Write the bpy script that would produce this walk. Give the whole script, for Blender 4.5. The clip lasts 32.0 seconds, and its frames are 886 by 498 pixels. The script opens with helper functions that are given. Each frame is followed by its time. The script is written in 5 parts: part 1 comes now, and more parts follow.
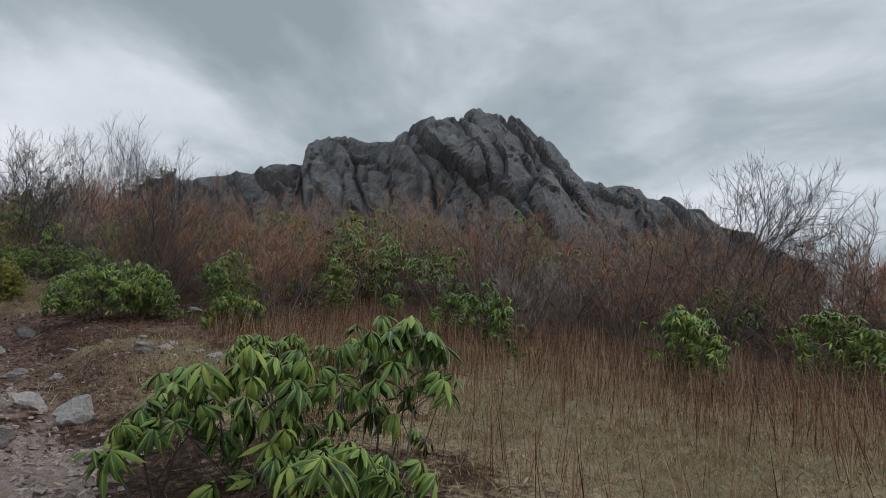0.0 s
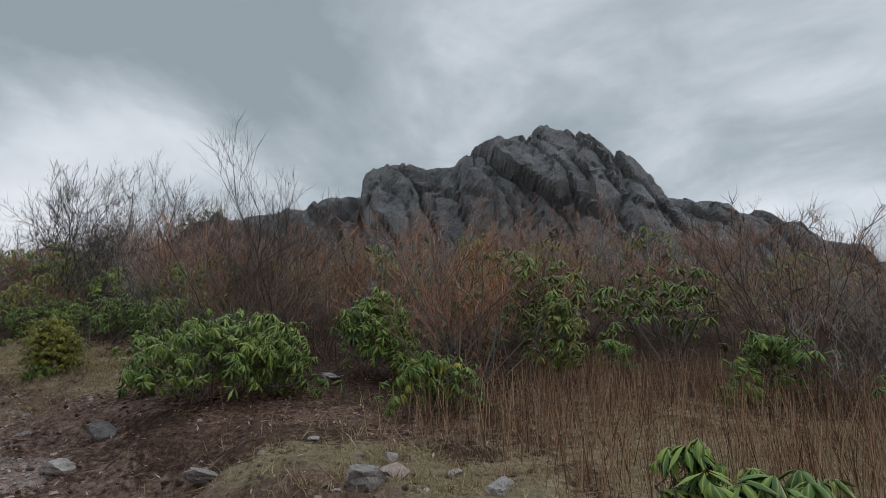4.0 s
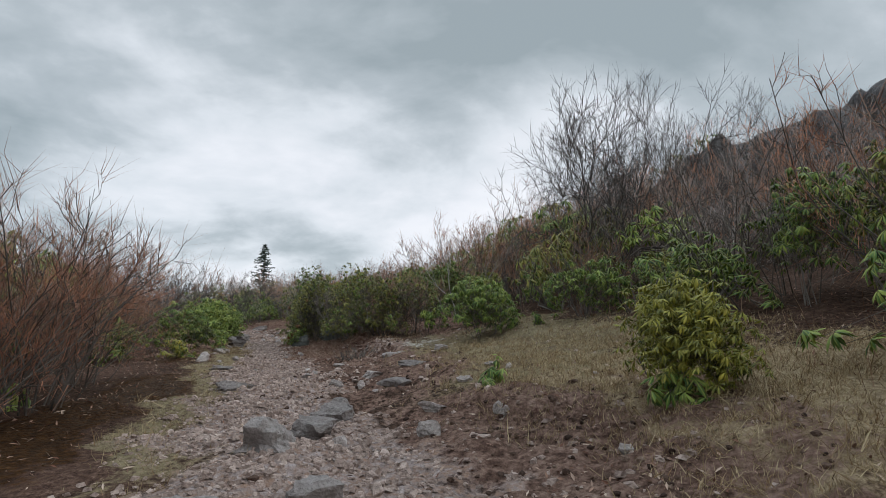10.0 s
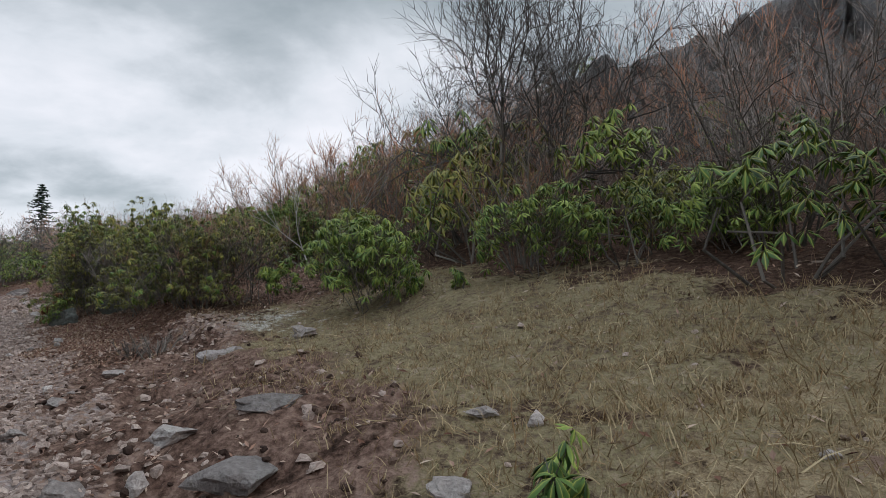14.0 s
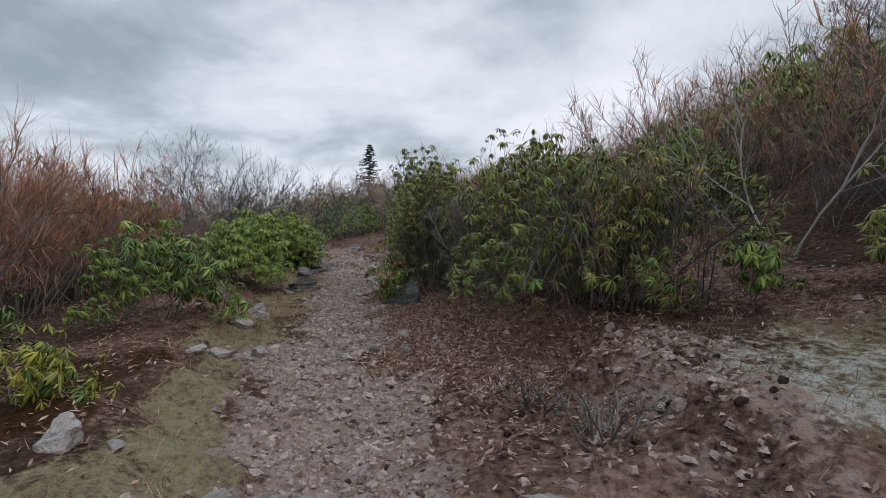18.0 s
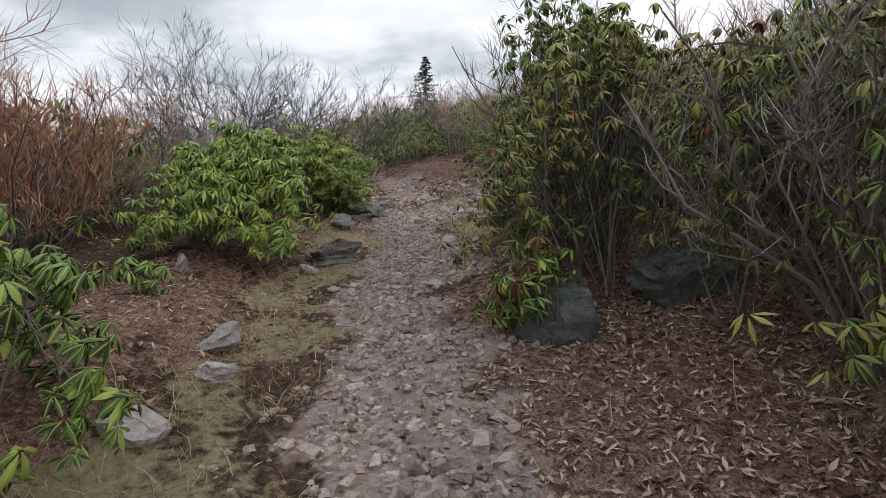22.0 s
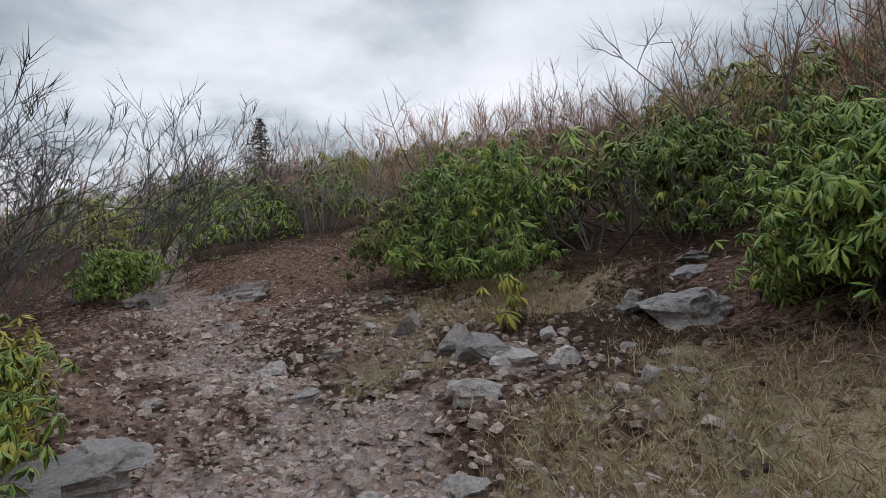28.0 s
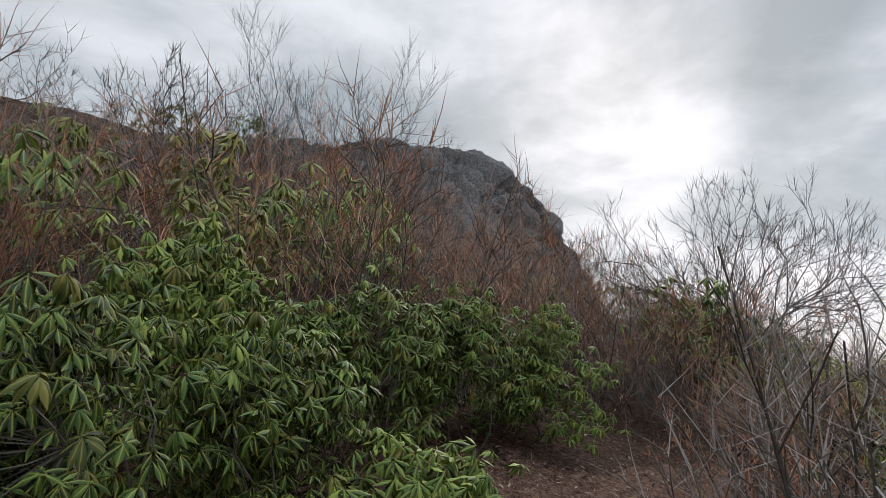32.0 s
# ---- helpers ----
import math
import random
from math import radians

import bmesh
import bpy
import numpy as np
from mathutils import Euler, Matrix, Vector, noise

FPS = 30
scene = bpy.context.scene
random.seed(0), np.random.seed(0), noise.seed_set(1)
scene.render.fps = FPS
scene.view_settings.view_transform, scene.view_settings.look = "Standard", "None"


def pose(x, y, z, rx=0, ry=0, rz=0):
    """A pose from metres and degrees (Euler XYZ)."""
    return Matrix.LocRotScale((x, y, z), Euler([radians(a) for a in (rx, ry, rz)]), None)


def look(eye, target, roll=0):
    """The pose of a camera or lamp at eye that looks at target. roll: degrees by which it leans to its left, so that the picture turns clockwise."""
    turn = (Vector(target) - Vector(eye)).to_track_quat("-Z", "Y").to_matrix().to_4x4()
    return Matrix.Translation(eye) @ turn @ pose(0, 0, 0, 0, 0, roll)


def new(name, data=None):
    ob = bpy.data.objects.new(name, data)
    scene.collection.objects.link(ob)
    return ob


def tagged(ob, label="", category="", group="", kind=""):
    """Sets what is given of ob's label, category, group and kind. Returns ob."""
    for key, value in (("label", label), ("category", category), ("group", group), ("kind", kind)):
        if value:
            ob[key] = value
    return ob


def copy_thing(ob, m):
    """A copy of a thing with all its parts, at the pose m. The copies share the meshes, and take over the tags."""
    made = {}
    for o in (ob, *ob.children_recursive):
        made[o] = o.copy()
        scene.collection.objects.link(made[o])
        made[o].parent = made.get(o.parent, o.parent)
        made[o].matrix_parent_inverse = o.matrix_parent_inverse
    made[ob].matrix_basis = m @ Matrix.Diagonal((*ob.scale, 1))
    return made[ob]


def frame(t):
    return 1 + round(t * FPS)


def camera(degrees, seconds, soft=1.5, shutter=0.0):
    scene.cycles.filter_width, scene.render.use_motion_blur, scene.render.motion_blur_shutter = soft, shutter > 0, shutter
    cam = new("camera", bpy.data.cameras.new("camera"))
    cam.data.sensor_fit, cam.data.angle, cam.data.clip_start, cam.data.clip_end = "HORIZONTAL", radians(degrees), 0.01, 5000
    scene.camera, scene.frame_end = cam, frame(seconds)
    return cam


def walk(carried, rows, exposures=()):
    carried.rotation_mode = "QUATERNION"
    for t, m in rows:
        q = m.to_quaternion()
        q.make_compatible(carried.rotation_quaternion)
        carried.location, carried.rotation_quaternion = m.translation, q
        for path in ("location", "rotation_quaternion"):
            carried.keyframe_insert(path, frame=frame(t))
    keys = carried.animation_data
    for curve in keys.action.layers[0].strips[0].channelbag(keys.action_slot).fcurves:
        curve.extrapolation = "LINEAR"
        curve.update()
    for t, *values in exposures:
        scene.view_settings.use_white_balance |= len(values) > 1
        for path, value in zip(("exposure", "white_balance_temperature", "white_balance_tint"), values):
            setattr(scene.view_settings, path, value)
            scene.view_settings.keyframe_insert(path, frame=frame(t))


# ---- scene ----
cam = camera(73.3, 32.0, soft=0.7)
METRES, EYE, TILT, LEAN, TURN = 42.0, 1.3, 11.0, -3.0, 0.0
ROWS = [
    (0.0, 0.0, 0.0, 0.0, 0.0, 0.0, -0.0),
    (0.5, -0.0067, 0.0093, 0.0002, 1.07, 0.28, 0.19),
    (1.0, -0.0162, 0.0193, 0.0014, 2.93, 0.64, 0.58),
    (1.5, -0.0265, 0.0333, 0.001, 4.2, 0.63, 1.62),
    (2.0, -0.0372, 0.0474, 0.0026, 2.93, 1.76, 1.98),
    (2.5, -0.0474, 0.0602, 0.0007, -1.96, 6.45, 2.83),
    (3.0, -0.0589, 0.0723, -0.0008, -1.0, 6.51, 2.86),
    (3.5, -0.0693, 0.0831, -0.0007, -0.17, 5.22, 2.53),
    (4.0, -0.081, 0.0953, -0.0013, 1.81, 3.59, 3.1),
    (4.5, -0.0925, 0.1061, 0.0002, 5.62, 2.92, 3.74),
    (6.5, -0.1303, 0.1574, -0.0027, 10.6, 3.14, 5.2),
    (7.0, -0.1402, 0.168, -0.0026, 14.81, 3.23, 6.25),
    (7.5, -0.15, 0.1793, -0.0044, 23.86, 4.25, 6.06),
    (8.0, -0.1609, 0.1912, -0.004, 28.59, 5.21, 5.32),
    (8.5, -0.1715, 0.2039, -0.004, 31.94, 4.06, 5.26),
    (9.0, -0.185, 0.2116, -0.0029, 34.83, 3.68, 6.14),
    (9.5, -0.1992, 0.219, -0.0026, 38.66, 4.37, 7.63),
    (10.0, -0.2123, 0.2259, -0.0011, 43.06, 4.23, 9.07),
    (10.5, -0.2254, 0.2345, 0.0006, 45.39, 4.39, 11.0),
    (11.0, -0.239, 0.2437, 0.0011, 45.75, 2.63, 11.69),
    (11.5, -0.2528, 0.2515, 0.0009, 46.48, 1.38, 12.2),
    (12.0, -0.2652, 0.2621, 0.0002, 46.15, 0.36, 11.83),
    (12.5, -0.2772, 0.2721, 0.0001, 41.79, -1.07, 11.53),
    (13.0, -0.2863, 0.2828, 0.0015, 28.85, -2.98, 10.77),
    (13.5, -0.2955, 0.2956, 0.0015, 26.11, -3.7, 9.59),
    (15.5, -0.3409, 0.3453, 0.0024, 35.91, -4.57, 9.9),
    (16.0, -0.3538, 0.3522, 0.0045, 45.81, -2.96, 9.53),
    (16.5, -0.3694, 0.3556, 0.0059, 51.48, -2.39, 9.21),
    (17.0, -0.3867, 0.3592, 0.0061, 54.82, -2.43, 10.29),
    (17.5, -0.4044, 0.3635, 0.0063, 56.45, -2.81, 10.99),
    (18.0, -0.4206, 0.3695, 0.0079, 53.54, -3.42, 10.06),
    (18.5, -0.4374, 0.3756, 0.0097, 49.79, -2.74, 10.93),
    (19.0, -0.4524, 0.3806, 0.0102, 47.53, -1.88, 11.09),
    (19.5, -0.4684, 0.3869, 0.0096, 49.75, -4.86, 10.77),
    (20.0, -0.484, 0.3952, 0.0076, 55.6, -9.05, 11.67),
    (20.5, -0.4993, 0.4063, 0.0071, 56.04, -12.06, 11.31),
    (21.0, -0.5158, 0.4163, 0.0082, 55.98, -11.77, 11.76),
    (21.5, -0.5308, 0.4251, 0.0081, 56.25, -11.04, 11.37),
    (22.0, -0.548, 0.4331, 0.0098, 58.87, -10.0, 11.05),
    (22.5, -0.5643, 0.4396, 0.0115, 59.58, -9.12, 10.46),
    (23.0, -0.5815, 0.4485, 0.0122, 59.32, -8.43, 10.07),
    (23.5, -0.5985, 0.4549, 0.0116, 59.18, -5.82, 10.06),
    (24.0, -0.6148, 0.4637, 0.011, 59.05, -6.2, 9.92),
    (24.5, -0.6314, 0.4724, 0.0111, 59.07, -6.93, 10.2),
    (26.5, -0.6961, 0.5091, 0.0144, 54.02, -8.17, 9.77),
    (27.0, -0.7111, 0.5183, 0.0142, 51.42, -4.96, 10.58),
    (27.5, -0.7239, 0.5285, 0.0135, 44.73, -6.36, 10.28),
    (28.0, -0.7378, 0.5391, 0.0136, 43.31, -6.31, 11.22),
    (28.5, -0.7487, 0.5478, 0.0144, 43.15, -6.53, 10.45),
    (29.0, -0.7595, 0.5571, 0.0159, 44.67, -7.24, 11.09),
    (29.5, -0.7681, 0.5667, 0.0166, 31.8, -9.85, 9.18),
    (30.0, -0.7669, 0.5713, 0.0201, -3.46, -7.99, 6.39),
    (30.5, -0.7614, 0.5739, 0.0241, -39.72, -5.66, 1.46),
    (31.0, -0.7594, 0.5744, 0.0261, -54.86, -2.7, -3.88),
    (31.5, -0.758, 0.5739, 0.0269, -59.43, 0.16, -7.24),
    (32.0, -0.7573, 0.5736, 0.0274, -62.28, 2.85, -9.4),
]
EXPOSURES = [(0.0, 0.15, 6350, 12), (4.0, 0.16, 6350, 12), (8.0, 0.3, 6400, 12), (13.0, 0.38, 6450, 14), (17.0, 0.27, 6350, 15), (19.0, 0.36, 6250, 15), (20.5, 0.5, 6500, 17), (24.0, 0.72, 6600, 16), (27.0, 0.36, 6350, 15), (29.0, 0.44, 6450, 15), (30.0, 0.58, 6550, 16), (32.0, 0.47, 6600, 16)]
walk(cam, [(t, pose(0, 0, EYE, TILT, LEAN, TURN) @ pose(METRES * x, METRES * y, METRES * z, 90 + pitch, roll, yaw)) for t, x, y, z, yaw, pitch, roll in ROWS], EXPOSURES)


# ---- light ----
SUN_YAW, SUN_UP = -79.0, 27.0
sun_dir = Vector((-math.sin(radians(SUN_YAW)) * math.cos(radians(SUN_UP)), math.cos(radians(SUN_YAW)) * math.cos(radians(SUN_UP)), math.sin(radians(SUN_UP))))
sun = new("sun", bpy.data.lights.new("sun", "SUN"))
sun.data.energy, sun.data.angle, sun.data.color = 0.6, radians(25), (1.0, 0.96, 0.9)
sun.matrix_world = look(sun_dir * 60, (0, 0, 0))


def link(tree, a, b):
    tree.links.new(a, b)


class Nodes:
    """Short hand for node trees: every call makes one node and returns its first output."""

    def __init__(self, tree):
        self.tree = tree
        tree.nodes.clear()

    def add(self, kind, ins=(), out=0, **props):
        n = self.tree.nodes.new(kind)
        for k, v in props.items():
            setattr(n, k, v)
        for k, v in (ins.items() if isinstance(ins, dict) else enumerate(ins)):
            if v is None:
                continue
            if isinstance(v, bpy.types.NodeSocket):
                self.tree.links.new(v, n.inputs[k])
            else:
                n.inputs[k].default_value = v
        return n.outputs[out]

    def math(self, op, *ins):
        return self.add("ShaderNodeMath", ins, operation=op)

    def vec(self, op, *ins, out=0):
        return self.add("ShaderNodeVectorMath", ins, out=out, operation=op)

    def noise(self, vector, scale, detail=4, rough=0.55, distortion=0.0, out=0):
        return self.add("ShaderNodeTexNoise", {"Vector": vector, "Scale": scale, "Detail": detail, "Roughness": rough, "Distortion": distortion}, out=out)

    def voronoi(self, vector, scale, feature="F1", out=0):
        return self.add("ShaderNodeTexVoronoi", {"Vector": vector, "Scale": scale}, out=out, feature=feature)

    def mix(self, fac, a, b, blend="MIX"):
        n = self.tree.nodes.new("ShaderNodeMix")
        n.data_type, n.blend_type = "RGBA", blend
        for i, v in ((0, fac), (6, a), (7, b)):
            if isinstance(v, bpy.types.NodeSocket):
                self.tree.links.new(v, n.inputs[i])
            else:
                n.inputs[i].default_value = v if i == 0 else (*v, 1.0)
        return n.outputs[2]

    def ramp(self, fac, *stops):
        n = self.tree.nodes.new("ShaderNodeValToRGB")
        el = n.color_ramp.elements
        while len(el) < len(stops):
            el.new(0.5)
        for e, (p, c) in zip(el, stops):
            e.position, e.color = p, (*c, 1.0)
        self.tree.links.new(fac, n.inputs[0])
        return n.outputs[0]

    def span(self, v, a, b, c=0.0, d=1.0, smooth=False):
        return self.add("ShaderNodeMapRange", (v, a, b, c, d), interpolation_type="SMOOTHSTEP" if smooth else "LINEAR")


world = bpy.data.worlds.new("overcast_sky")
world.use_nodes = True
scene.world = world
w = Nodes(world.node_tree)
ray_dir = w.vec("NORMALIZE", w.add("ShaderNodeTexCoord"))
sep = world.node_tree.nodes.new("ShaderNodeSeparateXYZ")
link(world.node_tree, ray_dir, sep.inputs[0])
height = w.math("ADD", w.math("MAXIMUM", sep.outputs[2], 0.0), 0.22)
flat = w.add("ShaderNodeCombineXYZ", (w.math("DIVIDE", sep.outputs[0], height), w.math("DIVIDE", sep.outputs[1], height), 0.0))
flat = w.vec("ADD", flat, (3.1, 1.7, 0.0))
cloud = w.noise(flat, 0.9, 7, 0.52, 0.35)
wisp = w.noise(flat, 3.2, 6, 0.55, 0.4)
cover = w.math("ADD", w.math("MULTIPLY", cloud, 0.8), w.math("MULTIPLY", wisp, 0.2))
low = w.span(sep.outputs[2], 0.02, 0.75, 0.085, -0.13)
cover = w.math("ADD", cover, low)
toward = w.vec("DOT_PRODUCT", ray_dir, tuple(sun_dir), out=1)
glow = w.math("POWER", w.math("MAXIMUM", toward, 0.0), 70.0)
cover = w.math("ADD", cover, w.math("MULTIPLY", glow, 0.05))
grey = w.ramp(cover, (0.38, (0.29, 0.345, 0.365)), (0.46, (0.41, 0.465, 0.49)), (0.535, (0.62, 0.67, 0.7)), (0.61, (0.75, 0.78, 0.81)), (0.72, (0.84, 0.85, 0.865)))
sky = w.add("ShaderNodeTexSky", sky_type="NISHITA", sun_disc=False, sun_elevation=radians(SUN_UP), sun_rotation=radians(-SUN_YAW))
clear = w.mix(1.0, sky, (0.1, 0.1, 0.1), "MULTIPLY")
# Unseen sky overhead is boosted from 0.94 to 3.5 to brighten the ground.
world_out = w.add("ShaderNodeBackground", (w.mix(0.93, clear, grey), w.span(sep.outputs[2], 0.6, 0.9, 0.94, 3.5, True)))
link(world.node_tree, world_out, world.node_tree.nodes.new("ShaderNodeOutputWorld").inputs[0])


# ---- materials ----
def material(name, paint, gloss=0.06):
    """A Principled material; paint(nodes) returns colour, roughness and an optional bump height with its strength and distance."""
    m = bpy.data.materials.new(name)
    m.use_nodes = True
    n = Nodes(m.node_tree)
    colour, rough, *bump = paint(n)
    b = m.node_tree.nodes.new("ShaderNodeBsdfPrincipled")
    for key, v in (("Base Color", colour), ("Roughness", rough)):
        if isinstance(v, bpy.types.NodeSocket):
            link(m.node_tree, v, b.inputs[key])
        else:
            b.inputs[key].default_value = (*v, 1.0) if isinstance(v, tuple) else v
    b.inputs["Specular IOR Level"].default_value = gloss
    if bump:
        link(m.node_tree, n.add("ShaderNodeBump", {"Strength": bump[1], "Distance": bump[2], "Height": bump[0]}), b.inputs["Normal"])
    link(m.node_tree, b.outputs[0], m.node_tree.nodes.new("ShaderNodeOutputMaterial").inputs[0])
    return m


def obj(n):
    return n.add("ShaderNodeTexCoord", out=3)


def rnd(n):
    return n.add("ShaderNodeObjectInfo", out=5)


def attr(n, name):
    return n.add("ShaderNodeAttribute", out=2, attribute_name=name)


def island(n):
    return n.add("ShaderNodeNewGeometry", out=8)


def paint_ground(n):
    p = obj(n)
    big, mid, fine, speck = n.noise(p, 0.35, 4), n.noise(p, 2.2, 5, 0.6), n.noise(p, 14, 5, 0.65), n.noise(p, 70, 3, 0.6)
    edge = n.math("MULTIPLY", n.math("SUBTRACT", n.math("ADD", n.math("ADD", mid, n.math("MULTIPLY", fine, 0.6)), n.math("MULTIPLY", n.noise(p, 0.9, 3), 0.7)), 1.15), 1.25)

    def zone(name):
        return n.span(n.math("ADD", attr(n, name), edge), 0.32, 0.62, smooth=True)
    earth = n.ramp(fine, (0.34, (0.022, 0.013, 0.009)), (0.54, (0.062, 0.037, 0.026)), (0.74, (0.15, 0.095, 0.066)))
    straw = n.ramp(n.math("ADD", n.math("MULTIPLY", fine, 0.6), n.math("MULTIPLY", speck, 0.4)), (0.32, (0.13, 0.09, 0.055)), (0.5, (0.32, 0.24, 0.15)), (0.68, (0.5, 0.4, 0.27)))
    moss = n.ramp(n.math("ADD", n.math("MULTIPLY", fine, 0.5), n.math("ADD", n.math("MULTIPLY", mid, 0.3), n.math("MULTIPLY", speck, 0.2))), (0.36, (0.06, 0.04, 0.028)), (0.45, (0.17, 0.122, 0.084)), (0.52, (0.235, 0.195, 0.11)), (0.6, (0.29, 0.225, 0.16)), (0.7, (0.44, 0.37, 0.28)))
    soil = n.ramp(n.math("ADD", n.math("MULTIPLY", fine, 0.65), n.math("MULTIPLY", mid, 0.35)), (0.34, (0.024, 0.013, 0.01)), (0.47, (0.125, 0.074, 0.057)), (0.58, (0.235, 0.152, 0.12)), (0.74, (0.34, 0.24, 0.2)))
    chips = n.voronoi(p, 24, out=1)
    chip_tone = n.ramp(n.vec("DOT_PRODUCT", chips, (0.6, 0.3, 0.1), out=1), (0.1, (0.21, 0.168, 0.155)), (0.5, (0.39, 0.325, 0.31)), (0.9, (0.56, 0.485, 0.47)))
    gravel = n.mix(n.span(fine, 0.42, 0.62), n.mix(0.3, chip_tone, (0.115, 0.067, 0.049)), (0.28, 0.182, 0.138))
    rust = n.ramp(fine, (0.34, (0.015, 0.007, 0.003)), (0.54, (0.055, 0.025, 0.009)), (0.75, (0.13, 0.065, 0.026)))
    litter = n.ramp(n.math("ADD", n.math("MULTIPLY", fine, 0.5), n.math("MULTIPLY", speck, 0.5)), (0.36, (0.028, 0.014, 0.01)), (0.5, (0.17, 0.096, 0.072)), (0.66, (0.4, 0.265, 0.21)))
    sand = n.ramp(n.math("ADD", n.math("MULTIPLY", fine, 0.6), n.math("MULTIPLY", speck, 0.4)), (0.34, (0.16, 0.135, 0.11)), (0.48, (0.37, 0.335, 0.295)), (0.64, (0.56, 0.53, 0.49)))
    c = n.mix(n.span(big, 0.4, 0.6), earth, n.mix(0.4, earth, litter))
    for name, tone in (("straw", straw), ("moss", moss), ("litter", litter), ("soil", soil), ("rust", rust), ("sand", sand), ("gravel", gravel)):
        c = n.mix(zone(name), c, tone)
    relief = n.math("ADD", n.math("MULTIPLY", fine, 0.7), n.math("ADD", n.math("MULTIPLY", speck, 0.25), n.math("MULTIPLY", n.voronoi(p, 24), 0.35)))
    return c, n.span(attr(n, "rust"), 0.3, 0.8, 0.95, 0.6), relief, 1.0, 0.07


GROUND = material("trail_ground", paint_ground)


def paint_crag(n):
    p = obj(n)
    streak = n.noise(n.vec("MULTIPLY", p, (1.0, 1.0, 0.22)), 0.9, 6, 0.62, 0.4)
    mottled, grain = n.noise(p, 0.5, 5, 0.6), n.noise(p, 6, 6, 0.7)
    c = n.ramp(n.math("ADD", n.math("MULTIPLY", streak, 0.55), n.math("MULTIPLY", grain, 0.45)), (0.3, (0.085, 0.083, 0.086)), (0.48, (0.19, 0.185, 0.188)), (0.6, (0.265, 0.255, 0.255)), (0.75, (0.37, 0.355, 0.35)))
    c = n.mix(n.span(mottled, 0.55, 0.72, 0, 0.5), c, (0.19, 0.155, 0.14))
    lichen = n.span(n.noise(p, 2.4, 5, 0.7), 0.56, 0.7, 0, 0.55)
    c = n.mix(lichen, c, (0.17, 0.185, 0.15))
    return c, 0.93, n.math("ADD", n.math("MULTIPLY", streak, 0.8), grain), 1.0, 0.28


CRAG = material("weathered_grey_rock", paint_crag)


def paint_stone(low, high, lichen):
    def paint(n):
        p, r = obj(n), rnd(n)
        isle = island(n)
        grain, blot = n.noise(p, 22, 5, 0.65), n.noise(p, 4.5, 4, 0.6)
        tone = n.span(n.math("FRACT", n.math("ADD", r, isle)), 0, 1, 0.1, 1.0)
        c = n.mix(n.math("ADD", n.math("MULTIPLY", n.span(grain, 0.3, 0.7), 0.4), n.math("MULTIPLY", tone, 0.6)), low, high)
        c = n.mix(n.span(blot, 0.52, 0.68, 0, lichen), c, (0.34, 0.34, 0.32))
        c = n.mix(n.span(n.noise(p, 9, 4), 0.6, 0.7, 0, 0.5), c, (0.1, 0.075, 0.06))
        return c, 0.85, n.math("ADD", grain, n.math("MULTIPLY", blot, 0.8)), 1.0, 0.05
    return paint


ROCK = material("grey_stone", paint_stone((0.14, 0.118, 0.11), (0.62, 0.55, 0.52), 0.25))
CHIP = material("pale_gravel_stone", paint_stone((0.13, 0.083, 0.066), (0.64, 0.51, 0.45), 0.0))
SLATE = material("layered_grey_stone", paint_stone((0.07, 0.058, 0.054), (0.42, 0.375, 0.36), 0.3))
BOULDER = material("mossy_boulder_stone", paint_stone((0.045, 0.048, 0.043), (0.16, 0.165, 0.15), 0.35))


def paint_leaf(dark, mid, light, rib):
    def paint(n):
        r, p = rnd(n), obj(n)
        tone = n.math("ADD", n.math("MULTIPLY", r, 0.45), n.math("MULTIPLY", island(n), 0.55))
        c = n.ramp(tone, (0.18, dark), (0.6, mid), (0.98, light))
        c = n.mix(n.span(n.noise(p, 12, 4), 0.55, 0.75, 0, 0.45), c, dark)
        c = n.mix(n.math("MULTIPLY", n.math("POWER", attr(n, "rib"), 7.0), 0.8), c, rib)
        return c, 0.42, n.noise(p, 45, 3), 0.25, 0.004
    return paint


LEAF = material("rhododendron_leaf", paint_leaf((0.012, 0.03, 0.009), (0.08, 0.15, 0.034), (0.27, 0.33, 0.07), (0.4, 0.39, 0.08)), 0.2)
LEAF_OLIVE = material("olive_rhododendron_leaf", paint_leaf((0.015, 0.024, 0.009), (0.095, 0.115, 0.03), (0.28, 0.25, 0.06), (0.36, 0.3, 0.07)), 0.2)
LEAF_YELLOW = material("yellowed_rhododendron_leaf", paint_leaf((0.055, 0.07, 0.012), (0.21, 0.21, 0.03), (0.42, 0.36, 0.055), (0.42, 0.34, 0.07)), 0.25)
LEAF_BROWN = material("withered_rhododendron_leaf", paint_leaf((0.06, 0.025, 0.015), (0.15, 0.065, 0.03), (0.26, 0.13, 0.06), (0.24, 0.14, 0.07)))
NEEDLE = material("spruce_needles", paint_leaf((0.01, 0.022, 0.014), (0.018, 0.036, 0.022), (0.03, 0.05, 0.03), (0.03, 0.05, 0.03)))


def paint_bark(*tones):
    def paint(n):
        p, r = obj(n), rnd(n)
        c = n.ramp(n.math("ADD", n.math("MULTIPLY", r, 0.4), n.math("MULTIPLY", island(n), 0.6)), *[(i / (len(tones) - 1), t) for i, t in enumerate(tones)])
        g = n.noise(p, 30, 3)
        return n.mix(n.span(g, 0.4, 0.7, 0, 0.35), c, (0.17, 0.155, 0.14)), 0.9, g, 0.5, 0.004
    return paint


